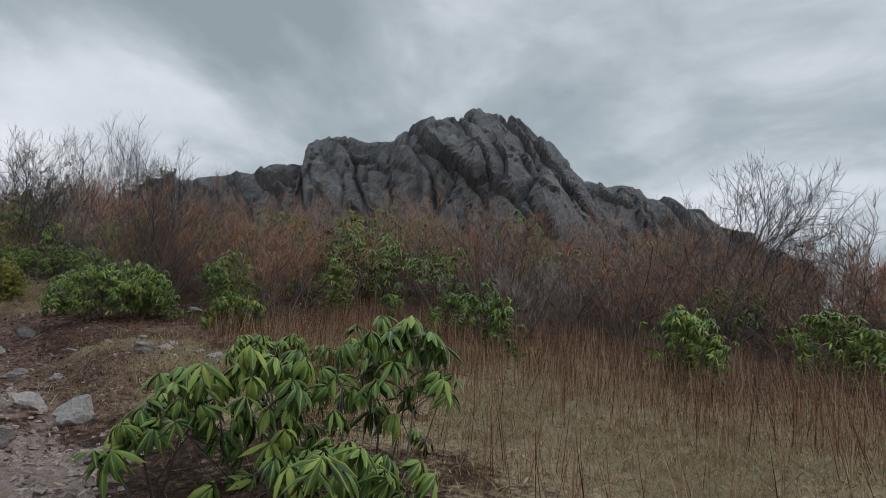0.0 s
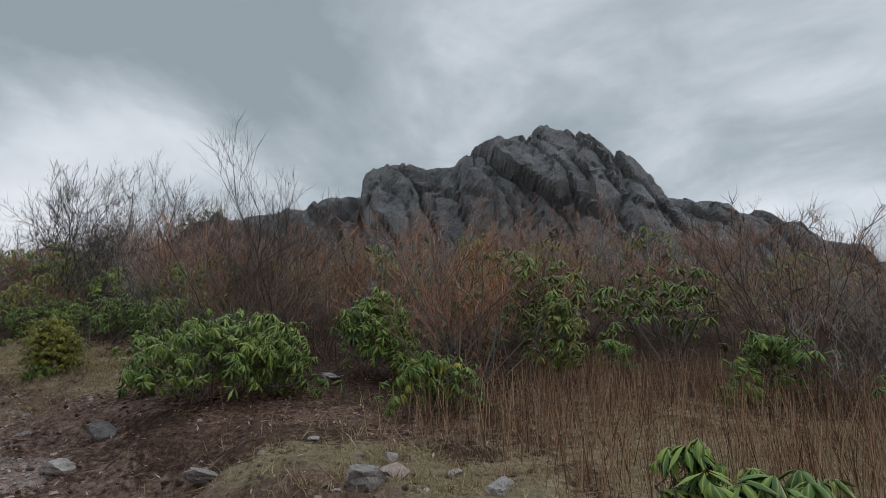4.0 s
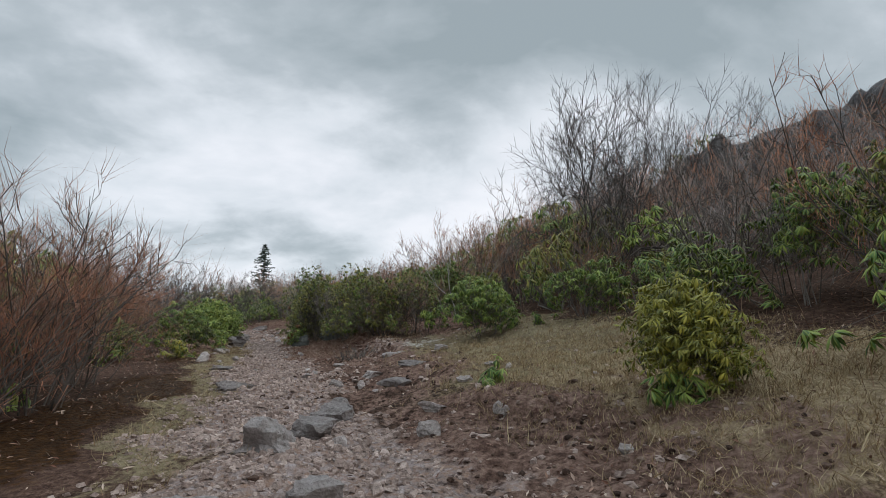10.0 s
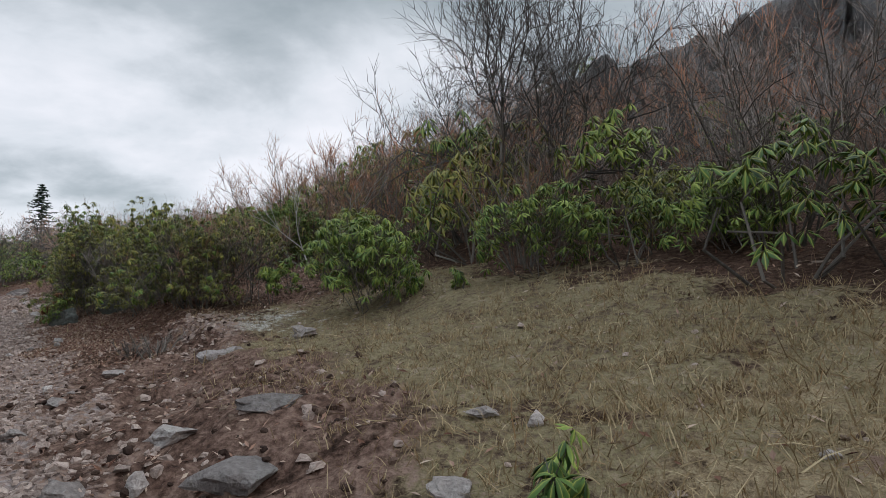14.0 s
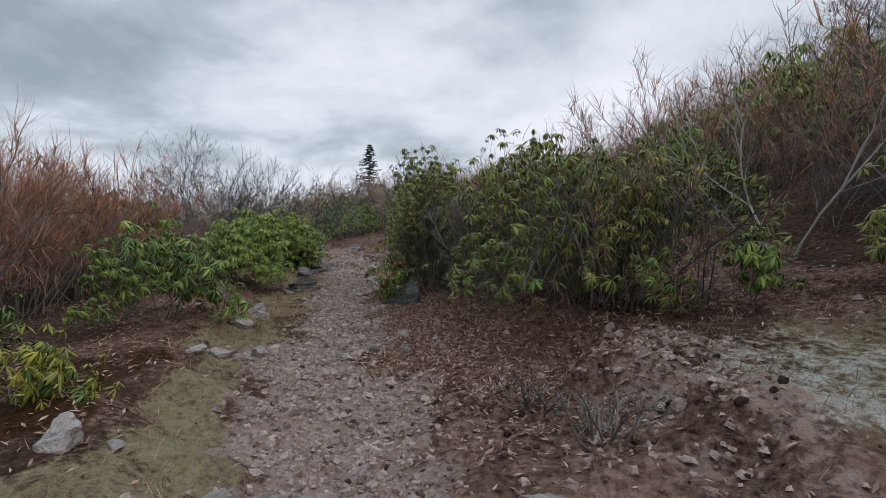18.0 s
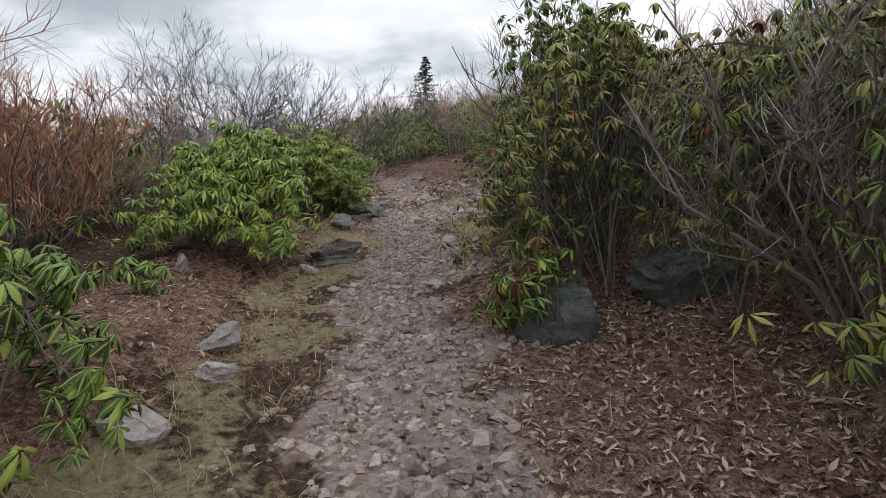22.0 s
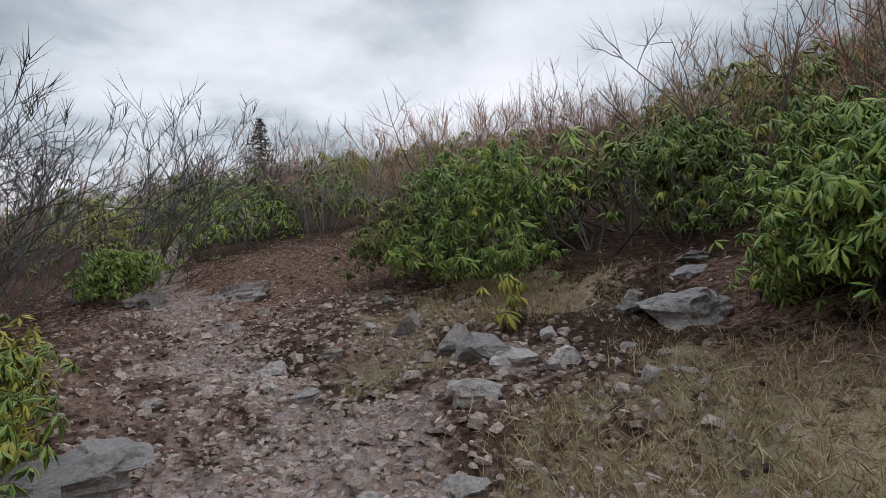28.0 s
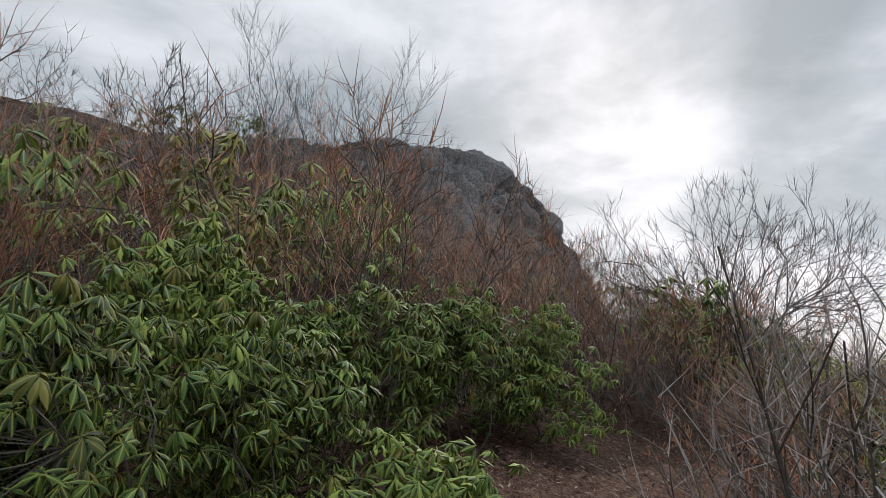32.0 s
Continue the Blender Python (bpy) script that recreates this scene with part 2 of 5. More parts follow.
BARK = material("grey_bark", paint_bark((0.035, 0.028, 0.024), (0.1, 0.086, 0.075), (0.26, 0.235, 0.21)))
TREE_TWIG = material("dark_tree_twigs", paint_bark((0.05, 0.045, 0.043), (0.13, 0.12, 0.115)))
PALE_BARK = material("bleached_bark", paint_bark((0.33, 0.31, 0.28), (0.4, 0.37, 0.34)))
TWIG = material("red_brown_twigs", paint_bark((0.06, 0.03, 0.022), (0.25, 0.125, 0.085), (0.4, 0.215, 0.13), (0.17, 0.098, 0.074), (0.5, 0.33, 0.25), (0.26, 0.11, 0.085)))
GREY_TWIG = material("grey_brown_twigs", paint_bark((0.06, 0.05, 0.045), (0.22, 0.18, 0.165), (0.4, 0.35, 0.33), (0.17, 0.13, 0.115)))
RED_TWIG = material("rust_red_twigs", paint_bark((0.13, 0.05, 0.036), (0.4, 0.17, 0.1), (0.48, 0.24, 0.14), (0.26, 0.1, 0.076)))


def paint_blades(*tones):
    def paint(n):
        return n.ramp(island(n), *[(i / (len(tones) - 1), t) for i, t in enumerate(tones)]), 0.8
    return paint


STRAW = material("dry_straw", paint_blades((0.14, 0.09, 0.05), (0.3, 0.22, 0.125), (0.5, 0.4, 0.25), (0.24, 0.14, 0.07)))
STALK = material("dead_weed_stalks", paint_blades((0.045, 0.02, 0.014), (0.2, 0.105, 0.062), (0.46, 0.31, 0.2), (0.15, 0.065, 0.042)))
TURF = material("short_turf", paint_blades((0.11, 0.095, 0.045), (0.2, 0.17, 0.085), (0.33, 0.27, 0.165), (0.25, 0.18, 0.11), (0.13, 0.135, 0.055)))
FALLEN = material("fallen_leaves", paint_blades((0.07, 0.032, 0.024), (0.22, 0.115, 0.08), (0.36, 0.23, 0.175), (0.52, 0.41, 0.33), (0.15, 0.065, 0.045)))


# ---- mesh tools ----
class Pile:
    """Collects vertices and faces and makes one mesh of them."""

    def __init__(self):
        self.v, self.f, self.rib, self.count = [], [], [], 0

    def put(self, verts, faces, rib=None):
        verts = np.asarray(verts, float)
        self.v.append(verts)
        self.f.extend([tuple(i + self.count for i in f) for f in faces])
        self.rib.append(np.zeros(len(verts)) if rib is None else np.asarray(rib, float))
        self.count += len(verts)

    def mesh(self, name, mat, smooth=False):
        me = bpy.data.meshes.new(name)
        me.from_pydata(np.concatenate(self.v).tolist(), [], self.f)
        rib = np.concatenate(self.rib)
        if rib.any():
            me.attributes.new("rib", "FLOAT", "POINT").data.foreach_set("value", rib)
        me.materials.append(mat)
        me.polygons.foreach_set("use_smooth", [smooth] * len(me.polygons))
        return me


def repeat_mesh(name, verts, faces, mats, mat, smooth=False):
    """One mesh of many copies of a small shape; mats: an array of 4 x 4 poses."""
    verts, mats = np.asarray(verts, float), np.asarray(mats, float)
    n, k = len(mats), len(verts)
    v = np.einsum("nij,kj->nki", mats[:, :3, :3], verts) + mats[:, None, :3, 3]
    f = (np.asarray(faces)[None] + (np.arange(n) * k)[:, None, None]).reshape(-1, len(faces[0]))
    me = bpy.data.meshes.new(name)
    me.from_pydata(v.reshape(-1, 3).tolist(), [], f.tolist())
    me.materials.append(mat)
    me.polygons.foreach_set("use_smooth", [smooth] * len(me.polygons))
    return me


def thing(name, label, category, m, group="", kind=""):
    ob = new(name)
    ob.empty_display_size = 0.2
    ob.matrix_basis = m
    return tagged(ob, label, category, group, kind)


def part(name, me, parent, label="", m=None):
    ob = new(name, me)
    ob.parent = parent
    if m is not None:
        ob.matrix_basis = m
    return tagged(ob, label)


def tube(pile, pts, radii, sides=3):
    """A tapering limb along pts."""
    pts = np.asarray(pts, float)
    n = len(pts)
    way = np.gradient(pts, axis=0)
    way /= np.linalg.norm(way, axis=1)[:, None] + 1e-9
    side = np.cross(way, (0.31, 0.17, 0.93))
    side /= np.linalg.norm(side, axis=1)[:, None] + 1e-9
    over = np.cross(way, side)
    a = np.arange(sides) * 2 * math.pi / sides
    ring = side[:, None] * np.cos(a)[None, :, None] + over[:, None] * np.sin(a)[None, :, None]
    v = pts[:, None] + ring * np.asarray(radii)[:, None, None]
    f = [(i * sides + j, i * sides + (j + 1) % sides, (i + 1) * sides + (j + 1) % sides, (i + 1) * sides + j) for i in range(n - 1) for j in range(sides)]
    f.append(tuple(range((n - 1) * sides, n * sides)))
    pile.put(v.reshape(-1, 3), f)


def bend(rng, start, way, length, n, wander, rise):
    """A wandering line of n points that turns upward by rise."""
    pts, way = [np.asarray(start, float)], np.asarray(way, float)
    for _ in range(n - 1):
        way = way + rng.normal(0, wander, 3) + (0, 0, rise)
        way = way / np.linalg.norm(way)
        pts.append(pts[-1] + way * length / (n - 1))
    return np.array(pts)


def splay(rng, way, angle):
    """A direction at about the given angle from way."""
    side = np.cross(way, rng.normal(0, 1, 3))
    side /= np.linalg.norm(side) + 1e-9
    return np.asarray(way) * math.cos(angle) + side * math.sin(angle)


# ---- ground ----
PATH_S = (-6, 0, 5, 10, 13, 16.5, 20, 23, 26, 29, 32, 35.5, 38, 41, 45, 52)
PATH_D = (0.6, 1.0, 1.7, 2.6, 2.6, 2.1, 1.8, 1.5, 1.3, 0.95, 0.4, 0.1, -0.2, -0.5, -2.0, -4.5)


def along(x, y):
    """Distance along the walk and to its uphill side."""
    return -0.814 * x + 0.581 * y, 0.581 * x + 0.814 * y


def place(s, d):
    return -0.814 * s + 0.581 * d, 0.581 * s + 0.814 * d


def softplus(v):
    return np.logaddexp(0, v * 1.2) / 1.2


def blob(s, d, s0, d0, ls, ld):
    return np.exp(-((s - s0) / ls) ** 4 - ((d - d0) / ld) ** 4)


GULLY_S = (0, 6, 8, 12, 14.5, 17, 20, 22.5, 25, 28, 32, 36, 40, 46, 52)
GULLY_DEEP = (0.08, 0.1, 0.34, 0.47, 0.34, 0.33, 0.2, 0.07, 0.26, 0.41, 0.35, 0.3, 0.23, 0.24, 0.1)
GULLY_LOW = (-1.2, -1.2, -1.2, -0.8, 0.2, 0.4, 0.5, 0.3, -0.1, -1.2, -1.6, -2.0, -2.6, -3.0, -3.0)
GULLY_HIGH = (1.2, 1.2, 1.6, 2.0, 2.5, 3.1, 2.3, 1.6, 2.4, 2.3, 2.5, 3.5, 3.6, 4.6, 4.6)


def gully(s, off):
    """The worn bed of the trail, sunk below the turf with ragged banks."""
    off = off + 0.16 * np.sin(s * 2.3 + 1.2 * np.sin(s * 1.1)) + 0.1 * np.sin(s * 5.7 + off * 2.0) + 0.05 * np.sin(s * 13.0)
    low, high = np.interp(s, GULLY_S, GULLY_LOW), np.interp(s, GULLY_S, GULLY_HIGH)
    bank = 1 / (1 + np.exp(-np.clip((off - low) / 0.22, -30, 30))) / (1 + np.exp(np.clip((off - high) / 0.12, -30, 30)))
    return np.interp(s, GULLY_S, GULLY_DEEP) * bank


def ground_z(x, y):
    s, d = along(x, y)
    off = d - np.interp(s, PATH_S, PATH_D)
    hollow = -0.14 * np.exp(-(off / 1.6) ** 2) * (1 / (1 + np.exp(-np.clip(s - 12, -30, 30))))
    steep = 0.03 + 0.16 / (1 + np.exp(-np.clip((s - 8) / 3, -30, 30))) + 0.22 / (1 + np.exp(-np.clip((s - 35) / 3, -30, 30)))
    crest = (0.13 + steep) * softplus(d - 31) + 0.08 * softplus(-s - 14)
    worn = gully(s, off) + 0.18 * blob(s, d, 27, 5.2, 2.5, 1.2)
    return -0.1 - 0.01 * x + 0.15 * y + steep * softplus(d - 6.5) / (1 + np.exp(np.clip((s - 54) / 4, -30, 30))) - crest + 0.2 * softplus((s - 55) / 4) - 0.06 * softplus(s - 130) - 0.1 * softplus(-d - 9) + hollow - 0.2 * blob(s, d, 42.5, 1.0, 5.5, 3.2) - worn


def bump_noise(x, y, scale, seed):
    return noise.noise((x * scale + seed, y * scale - seed, seed * 1.7))


def zones(x, y):
    """How much of each kind of ground lies at a place."""
    s, d = along(x, y)
    wob = 0.22 * np.sin(s * 1.3 + 1.1 * np.sin(d * 2.0)) + 0.16 * np.sin(s * 2.9 + d + 1.0) + 0.1 * np.sin(s * 5.3 - d * 3.0)
    d = d + wob
    off = d - np.interp(s, PATH_S, PATH_D)
    half = np.interp(s, (0, 6, 11, 15, 20, 26, 33, 38, 41, 46), (0.35, 0.55, 0.6, 1.1, 0.8, 0.65, 0.5, 0.5, 0.8, 0.7))
    gravel = np.clip(1.2 - np.abs(off) / half * 0.6, 0, 1) * np.interp(s, (-3, 0, 9, 13), (0, 0.55, 0.65, 1.0))
    gravel = np.maximum.reduce([gravel, 0.34 * blob(s, d, 41.5, 0.6, 1.8, 1.4), 0.28 * blob(s, d, 44.5, -0.6, 2.4, 2.0), 0.5 * blob(s, d, 27.8, 3.5, 1.5, 0.55)])
    soil = np.maximum.reduce([0.95 * blob(s, off, 16.2, 2.1, 3.9, 1.1), 0.95 * blob(s, off, 24.4, 1.5, 4.4, 1.4), 0.72 * blob(s, off, 9, 0.9, 4, 1.3), 0.42 * blob(s, d, 42.5, 0.2, 3.5, 2.2), 0.95 * blob(s, off, 44.5, -0.5, 3.0, 0.75), 0.6 * blob(s, d, 17.5, 5.6, 2.2, 0.6)])
    patch = np.maximum.reduce([blob(s, d, 43.1, 0.4, 0.6, 0.8), blob(s, d, 41.3, 1.0, 0.6, 0.5), blob(s, d, 40.2, 1.4, 0.9, 0.8), blob(s, d, 44.4, 0.9, 0.9, 0.9), blob(s, d, 41.2, 2.0, 1.3, 0.5)])
    gravel = gravel * (1 - 0.75 * patch) * (1 - 0.75 * blob(s, off, 44.5, -0.5, 3.0, 0.8))
    moss = np.maximum.reduce([0.72 * patch, 0.85 * blob(s, d, 24.2, 5.7, 5.0, 2.3), 0.75 * blob(s, off, 26, -1.15, 12, 0.45), 0.75 * blob(s, d, 8, 4.4, 2.6, 1.1), 0.6 * blob(s, d, 2, 5.6, 3, 1.4)])
    straw = np.maximum.reduce([0.75 * blob(s, d, 2, 6, 7, 3.2), 0.85 * blob(s, d, 18, 6.2, 3.2, 1.7), 0.75 * blob(s, d, 39.3, 1.9, 2.6, 1.6), 0.6 * blob(s, off, 36, -1.2, 5, 0.6), 0.55 * blob(s, d, 44.6, 1.9, 1.5, 0.8)])
    litter = np.maximum.reduce([0.95 * blob(s, off, 31.7, 1.9, 4.4, 1.5), 0.7 * blob(s, off, 34, -2.3, 7, 0.9), 0.5 * blob(s, d, 42.6, 3.0, 1.9, 0.9), 0.75 * blob(s, d, 34, 5.7, 6.5, 1.0), 0.6 * blob(s, d, 11, 6.2, 3, 0.9), 0.6 * blob(s, d, 48.5, -1.5, 3.5, 3.5)])
    rust = np.maximum(0.95 * blob(s, d, 21.5, -0.7, 3.6, 0.75), 0.9 * blob(s, d, 28.5, -1.4, 1.6, 0.55))
    sand = 0.46 * blob(s, d + 0.55 * (s - 27.4), 27.4, 4.3, 1.9, 1.0)
    return dict(sand=sand, gravel=gravel, soil=soil, moss=moss, straw=straw, litter=litter, rust=rust)


def stretch(inner, outer, step, grow=1.22):
    """Grid lines: even inside, wider and wider outside."""
    a, b = inner
    line = list(np.arange(a, b, step))
    st, v = step, line[-1]
    while v < outer:
        st = min(st * grow, 90)
        v += st
        line.append(v)
    st, v = step, a
    while v > -outer:
        st = min(st * grow, 90)
        v -= st
        line.insert(0, v)
    return np.array(line)


def build_ground():
    ss, dd = stretch((-1.5, 46.5), 1500, 0.13), stretch((-3.2, 6.8), 1500, 0.11)
    S, D = np.meshgrid(ss, dd, indexing="ij")
    x, y = place(S, D)
    z = ground_z(x, y)
    zone = zones(x, y)
    near = ((S > -8) & (S < 60) & (D > -14) & (D < 30)).ravel()
    rough = np.zeros(S.size)
    fx, fy, fg = x.ravel(), y.ravel(), (zone["soil"] * 0.8 + zone["gravel"] * 0.35 + zone["moss"] * 0.3 + 0.3).ravel()
    for i in np.nonzero(near)[0]:
        a, b = fx[i], fy[i]
        rough[i] = 0.1 * bump_noise(a, b, 0.45, 2) + fg[i] * (0.12 * bump_noise(a, b, 1.7, 5) + 0.085 * bump_noise(a, b, 5.5, 9))
    z = z + rough.reshape(z.shape)
    n, m = S.shape
    idx = np.arange(n * m).reshape(n, m)
    f = np.stack([idx[:-1, :-1], idx[1:, :-1], idx[1:, 1:], idx[:-1, 1:]], -1).reshape(-1, 4)[:, ::-1]
    me = bpy.data.meshes.new("ground")
    me.from_pydata(np.stack([x, y, z], -1).reshape(-1, 3).tolist(), [], f.tolist())
    for name, v in zone.items():
        me.attributes.new(name, "FLOAT", "POINT").data.foreach_set("value", v.ravel().astype(np.float32))
    me.materials.append(GROUND)
    me.polygons.foreach_set("use_smooth", [True] * len(me.polygons))
    return tagged(new("ground", me), "hillside of brown earth, straw and moss crossed by a gravel trail", "ground", kind="structure"), (ss, dd, z)


ground, (LINES_S, LINES_D, HEIGHTS) = build_ground()


def surface(x, y):
    """Height of the built ground."""
    s, d = along(x, y)
    i = np.clip(np.searchsorted(LINES_S, s) - 1, 0, len(LINES_S) - 2)
    j = np.clip(np.searchsorted(LINES_D, d) - 1, 0, len(LINES_D) - 2)
    u = (s - LINES_S[i]) / (LINES_S[i + 1] - LINES_S[i])
    v = (d - LINES_D[j]) / (LINES_D[j + 1] - LINES_D[j])
    return (HEIGHTS[i, j] * (1 - u) + HEIGHTS[i + 1, j] * u) * (1 - v) + (HEIGHTS[i, j + 1] * (1 - u) + HEIGHTS[i + 1, j + 1] * u) * v


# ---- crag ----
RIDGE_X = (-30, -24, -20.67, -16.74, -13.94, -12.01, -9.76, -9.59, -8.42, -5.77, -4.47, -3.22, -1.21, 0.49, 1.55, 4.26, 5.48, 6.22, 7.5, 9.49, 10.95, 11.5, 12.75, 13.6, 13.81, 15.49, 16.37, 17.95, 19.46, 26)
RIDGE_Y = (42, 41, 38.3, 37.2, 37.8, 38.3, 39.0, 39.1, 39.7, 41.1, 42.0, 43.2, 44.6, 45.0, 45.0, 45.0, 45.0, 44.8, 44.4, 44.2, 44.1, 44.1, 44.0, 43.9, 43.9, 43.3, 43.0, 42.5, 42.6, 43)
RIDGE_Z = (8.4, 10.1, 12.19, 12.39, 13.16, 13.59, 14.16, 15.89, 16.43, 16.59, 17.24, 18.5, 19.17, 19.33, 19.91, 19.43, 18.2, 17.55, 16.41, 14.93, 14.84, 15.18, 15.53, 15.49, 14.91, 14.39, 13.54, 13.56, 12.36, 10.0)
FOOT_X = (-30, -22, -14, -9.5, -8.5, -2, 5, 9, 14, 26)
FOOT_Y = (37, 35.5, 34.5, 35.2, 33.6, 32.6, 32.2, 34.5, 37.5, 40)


def cell_push(q, scale, tilt):
    """A block of rock with a flat, tilted face of its own: how far it stands out, and how near its joint is."""
    dist, cells = noise.voronoi(q * scale)
    c = cells[0]
    h = noise.cell_vector(c * 37.0 + Vector((0.5, 0.5, 0.5)))
    r = q * scale - c
    return (h.x - 0.5) + tilt * r.dot(h - Vector((0.5, 0.5, 0.5))), dist[1] - dist[0]


def crag_z(x, y):
    """Height of the crag's near side, or nothing off it."""
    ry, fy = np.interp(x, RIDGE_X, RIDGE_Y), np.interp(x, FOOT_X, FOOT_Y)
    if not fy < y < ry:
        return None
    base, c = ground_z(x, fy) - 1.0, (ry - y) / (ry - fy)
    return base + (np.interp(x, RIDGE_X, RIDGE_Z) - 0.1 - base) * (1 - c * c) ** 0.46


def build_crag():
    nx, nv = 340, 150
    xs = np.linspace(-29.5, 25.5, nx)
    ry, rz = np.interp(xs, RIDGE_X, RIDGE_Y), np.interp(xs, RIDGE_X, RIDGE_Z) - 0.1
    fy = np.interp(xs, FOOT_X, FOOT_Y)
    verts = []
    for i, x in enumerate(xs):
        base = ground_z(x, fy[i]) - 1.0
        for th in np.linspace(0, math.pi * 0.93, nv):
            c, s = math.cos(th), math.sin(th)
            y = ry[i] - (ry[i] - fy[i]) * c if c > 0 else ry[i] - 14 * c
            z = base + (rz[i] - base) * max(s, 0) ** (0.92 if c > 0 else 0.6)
            n = Vector((0, -c, s * 0.7)).normalized()
            warp = noise.noise(Vector((x, y, z)) * 0.35) * 0.9
            q = Vector((x + z * 0.5 + warp, y * 0.5, z * 0.28 - x * 0.12))
            slab, joint = cell_push(q, 0.27, 3.2)
            chip, seam = cell_push(Vector((x + z * 0.25 + warp * 0.8, y * 0.6, z * 0.36 + x * 0.2)), 0.7, 3.4)
            big = noise.noise(Vector((x, y, z)) * 0.16)
            fine = noise.fractal(Vector((x, y, z)) * 1.1, 0.8, 2.1, 5)
            push = 0.8 * big + 0.8 * slab + 0.4 * chip - 0.7 * math.exp(-(joint / 0.05) ** 2) - 0.3 * math.exp(-(seam / 0.05) ** 2) + 0.24 * fine
            push *= 0.12 + 0.88 * min(1.0, max(0.0, (c - 0.08) / 0.5)) ** 1.2
            verts.append((x + 0.2 * big, y + n.y * push, z + n.z * push))
    idx = np.arange(nx * nv).reshape(nx, nv)
    f = np.stack([idx[:-1, :-1], idx[1:, :-1], idx[1:, 1:], idx[:-1, 1:]], -1).reshape(-1, 4)
    me = bpy.data.meshes.new("crag")
    me.from_pydata(verts, [], f.tolist())
    me.materials.append(CRAG)
    return tagged(new("crag", me), "tall fractured grey rock outcrop crowning the shrubby hill", "rock", kind="structure")


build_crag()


# ---- plants ----
def leaf(length, width, droop, curl, fine=True):
    """One long leaf that starts at the origin, goes out along x and droops; returns vertices, faces and the midrib's share."""
    v, rib = [], []
    stations = ((0, 0.1), (0.25, 0.75), (0.58, 1.0), (1, 0.04)) if fine else ((0, 0.08), (0.5, 1.1), (1, 0.03))
    x = z = 0.0
    last = 0.0
    for t, wide in stations:
        a = 0.3 - droop * (t ** 0.6)
        x, z = x + math.cos(a) * (t - last) * length, z + math.sin(a) * (t - last) * length
        last = t
        w = width * wide / 2
        nx, nz = -math.sin(a), math.cos(a)
        v += [(x - nx * w * curl, -w, z - nz * w * curl), (x, 0, z), (x - nx * w * curl, w, z - nz * w * curl)]
        rib += [0, 1, 0]
    if not fine:
        return np.array([v[1], v[3], v[4], v[5], v[7]]), [(0, 1, 2), (0, 2, 3), (1, 4, 2), (2, 4, 3)], [1, 0, 1, 0, 1]
    f = []
    for i in range(len(stations) - 1):
        a = i * 3
        f += [(a, a + 3, a + 4, a + 1), (a + 1, a + 4, a + 5, a + 2)]
    return np.array(v), f, rib


def whorl_pile(rng, leaves, size, droop, fine=True, pile=None, m=None):
    pile = pile or Pile()
    turn0 = rng.uniform(0, 6.28)
    for i in range(leaves):
        v, f, rib = leaf(size * rng.uniform(0.75, 1.12), size * rng.uniform(0.21, 0.28), droop * rng.uniform(0.75, 1.25), rng.uniform(0.45, 0.9), fine)
        a = turn0 + i * 6.283 / leaves + rng.normal(0, 0.16)
        tilt = rng.normal(0, 0.12)
        c, s = math.cos(a), math.sin(a)
        v = v + (0.008, 0, rng.uniform(-0.015, 0.01))
        v[:, 2] += v[:, 0] * tilt
        v = np.stack([v[:, 0] * c - v[:, 1] * s, v[:, 0] * s + v[:, 1] * c, v[:, 2]], -1)
        if m is not None:
            v = v @ m[:3, :3].T + m[:3, 3]
        pile.put(v, f, rib)
    return pile


WHORLS = {}
for tone, mat in (("green", LEAF), ("olive", LEAF_OLIVE), ("yellow", LEAF_YELLOW), ("brown", LEAF_BROWN)):
    WHORLS[tone] = [whorl_pile(np.random.default_rng(40 + i), 8 + i % 4, 0.165, 1.35 + 0.15 * i).mesh("leaf_whorl", mat, True) for i in range(6)]


SMALL_WHORLS = []
for i in range(5):
    pile = whorl_pile(np.random.default_rng(60 + i), 6, 0.125, 1.25, False)
    SMALL_WHORLS.append((np.concatenate(pile.v), np.array(pile.f), np.concatenate(pile.rib)))


def whorl_mass(name, spots, mat):
    """Many small leaf whorls at the given poses, in one mesh."""
    spots, vs, fs, ribs, count = np.array([np.array(m) for m in spots]), [], [], [], 0
    for i, (v, f, rib) in enumerate(SMALL_WHORLS):
        m = spots[i::5]
        if len(m):
            vs.append((np.einsum("nij,kj->nki", m[:, :3, :3], v) + m[:, None, :3, 3]).reshape(-1, 3))
            fs.append((f[None] + (np.arange(len(m)) * len(v))[:, None, None]).reshape(-1, 3) + count)
            ribs.append(np.tile(rib, len(m)))
            count += len(m) * len(v)
    v, f = np.concatenate(vs), np.concatenate(fs)
    me = bpy.data.meshes.new(name)
    me.vertices.add(len(v))
    me.vertices.foreach_set("co", v.ravel())
    me.loops.add(f.size)
    me.loops.foreach_set("vertex_index", f.ravel())
    me.polygons.add(len(f))
    me.polygons.foreach_set("loop_start", np.arange(0, f.size, 3))
    me.polygons.foreach_set("use_smooth", [True] * len(f))
    me.update(calc_edges=True)
    me.attributes.new("rib", "FLOAT", "POINT").data.foreach_set("value", np.concatenate(ribs))
    me.materials.append(mat)
    return me


def heading(way, turn=0.0):
    q = Vector((0, 0, 1)).rotation_difference(Vector(way))
    return q.to_matrix().to_4x4() @ Matrix.Rotation(turn, 4, "Z")


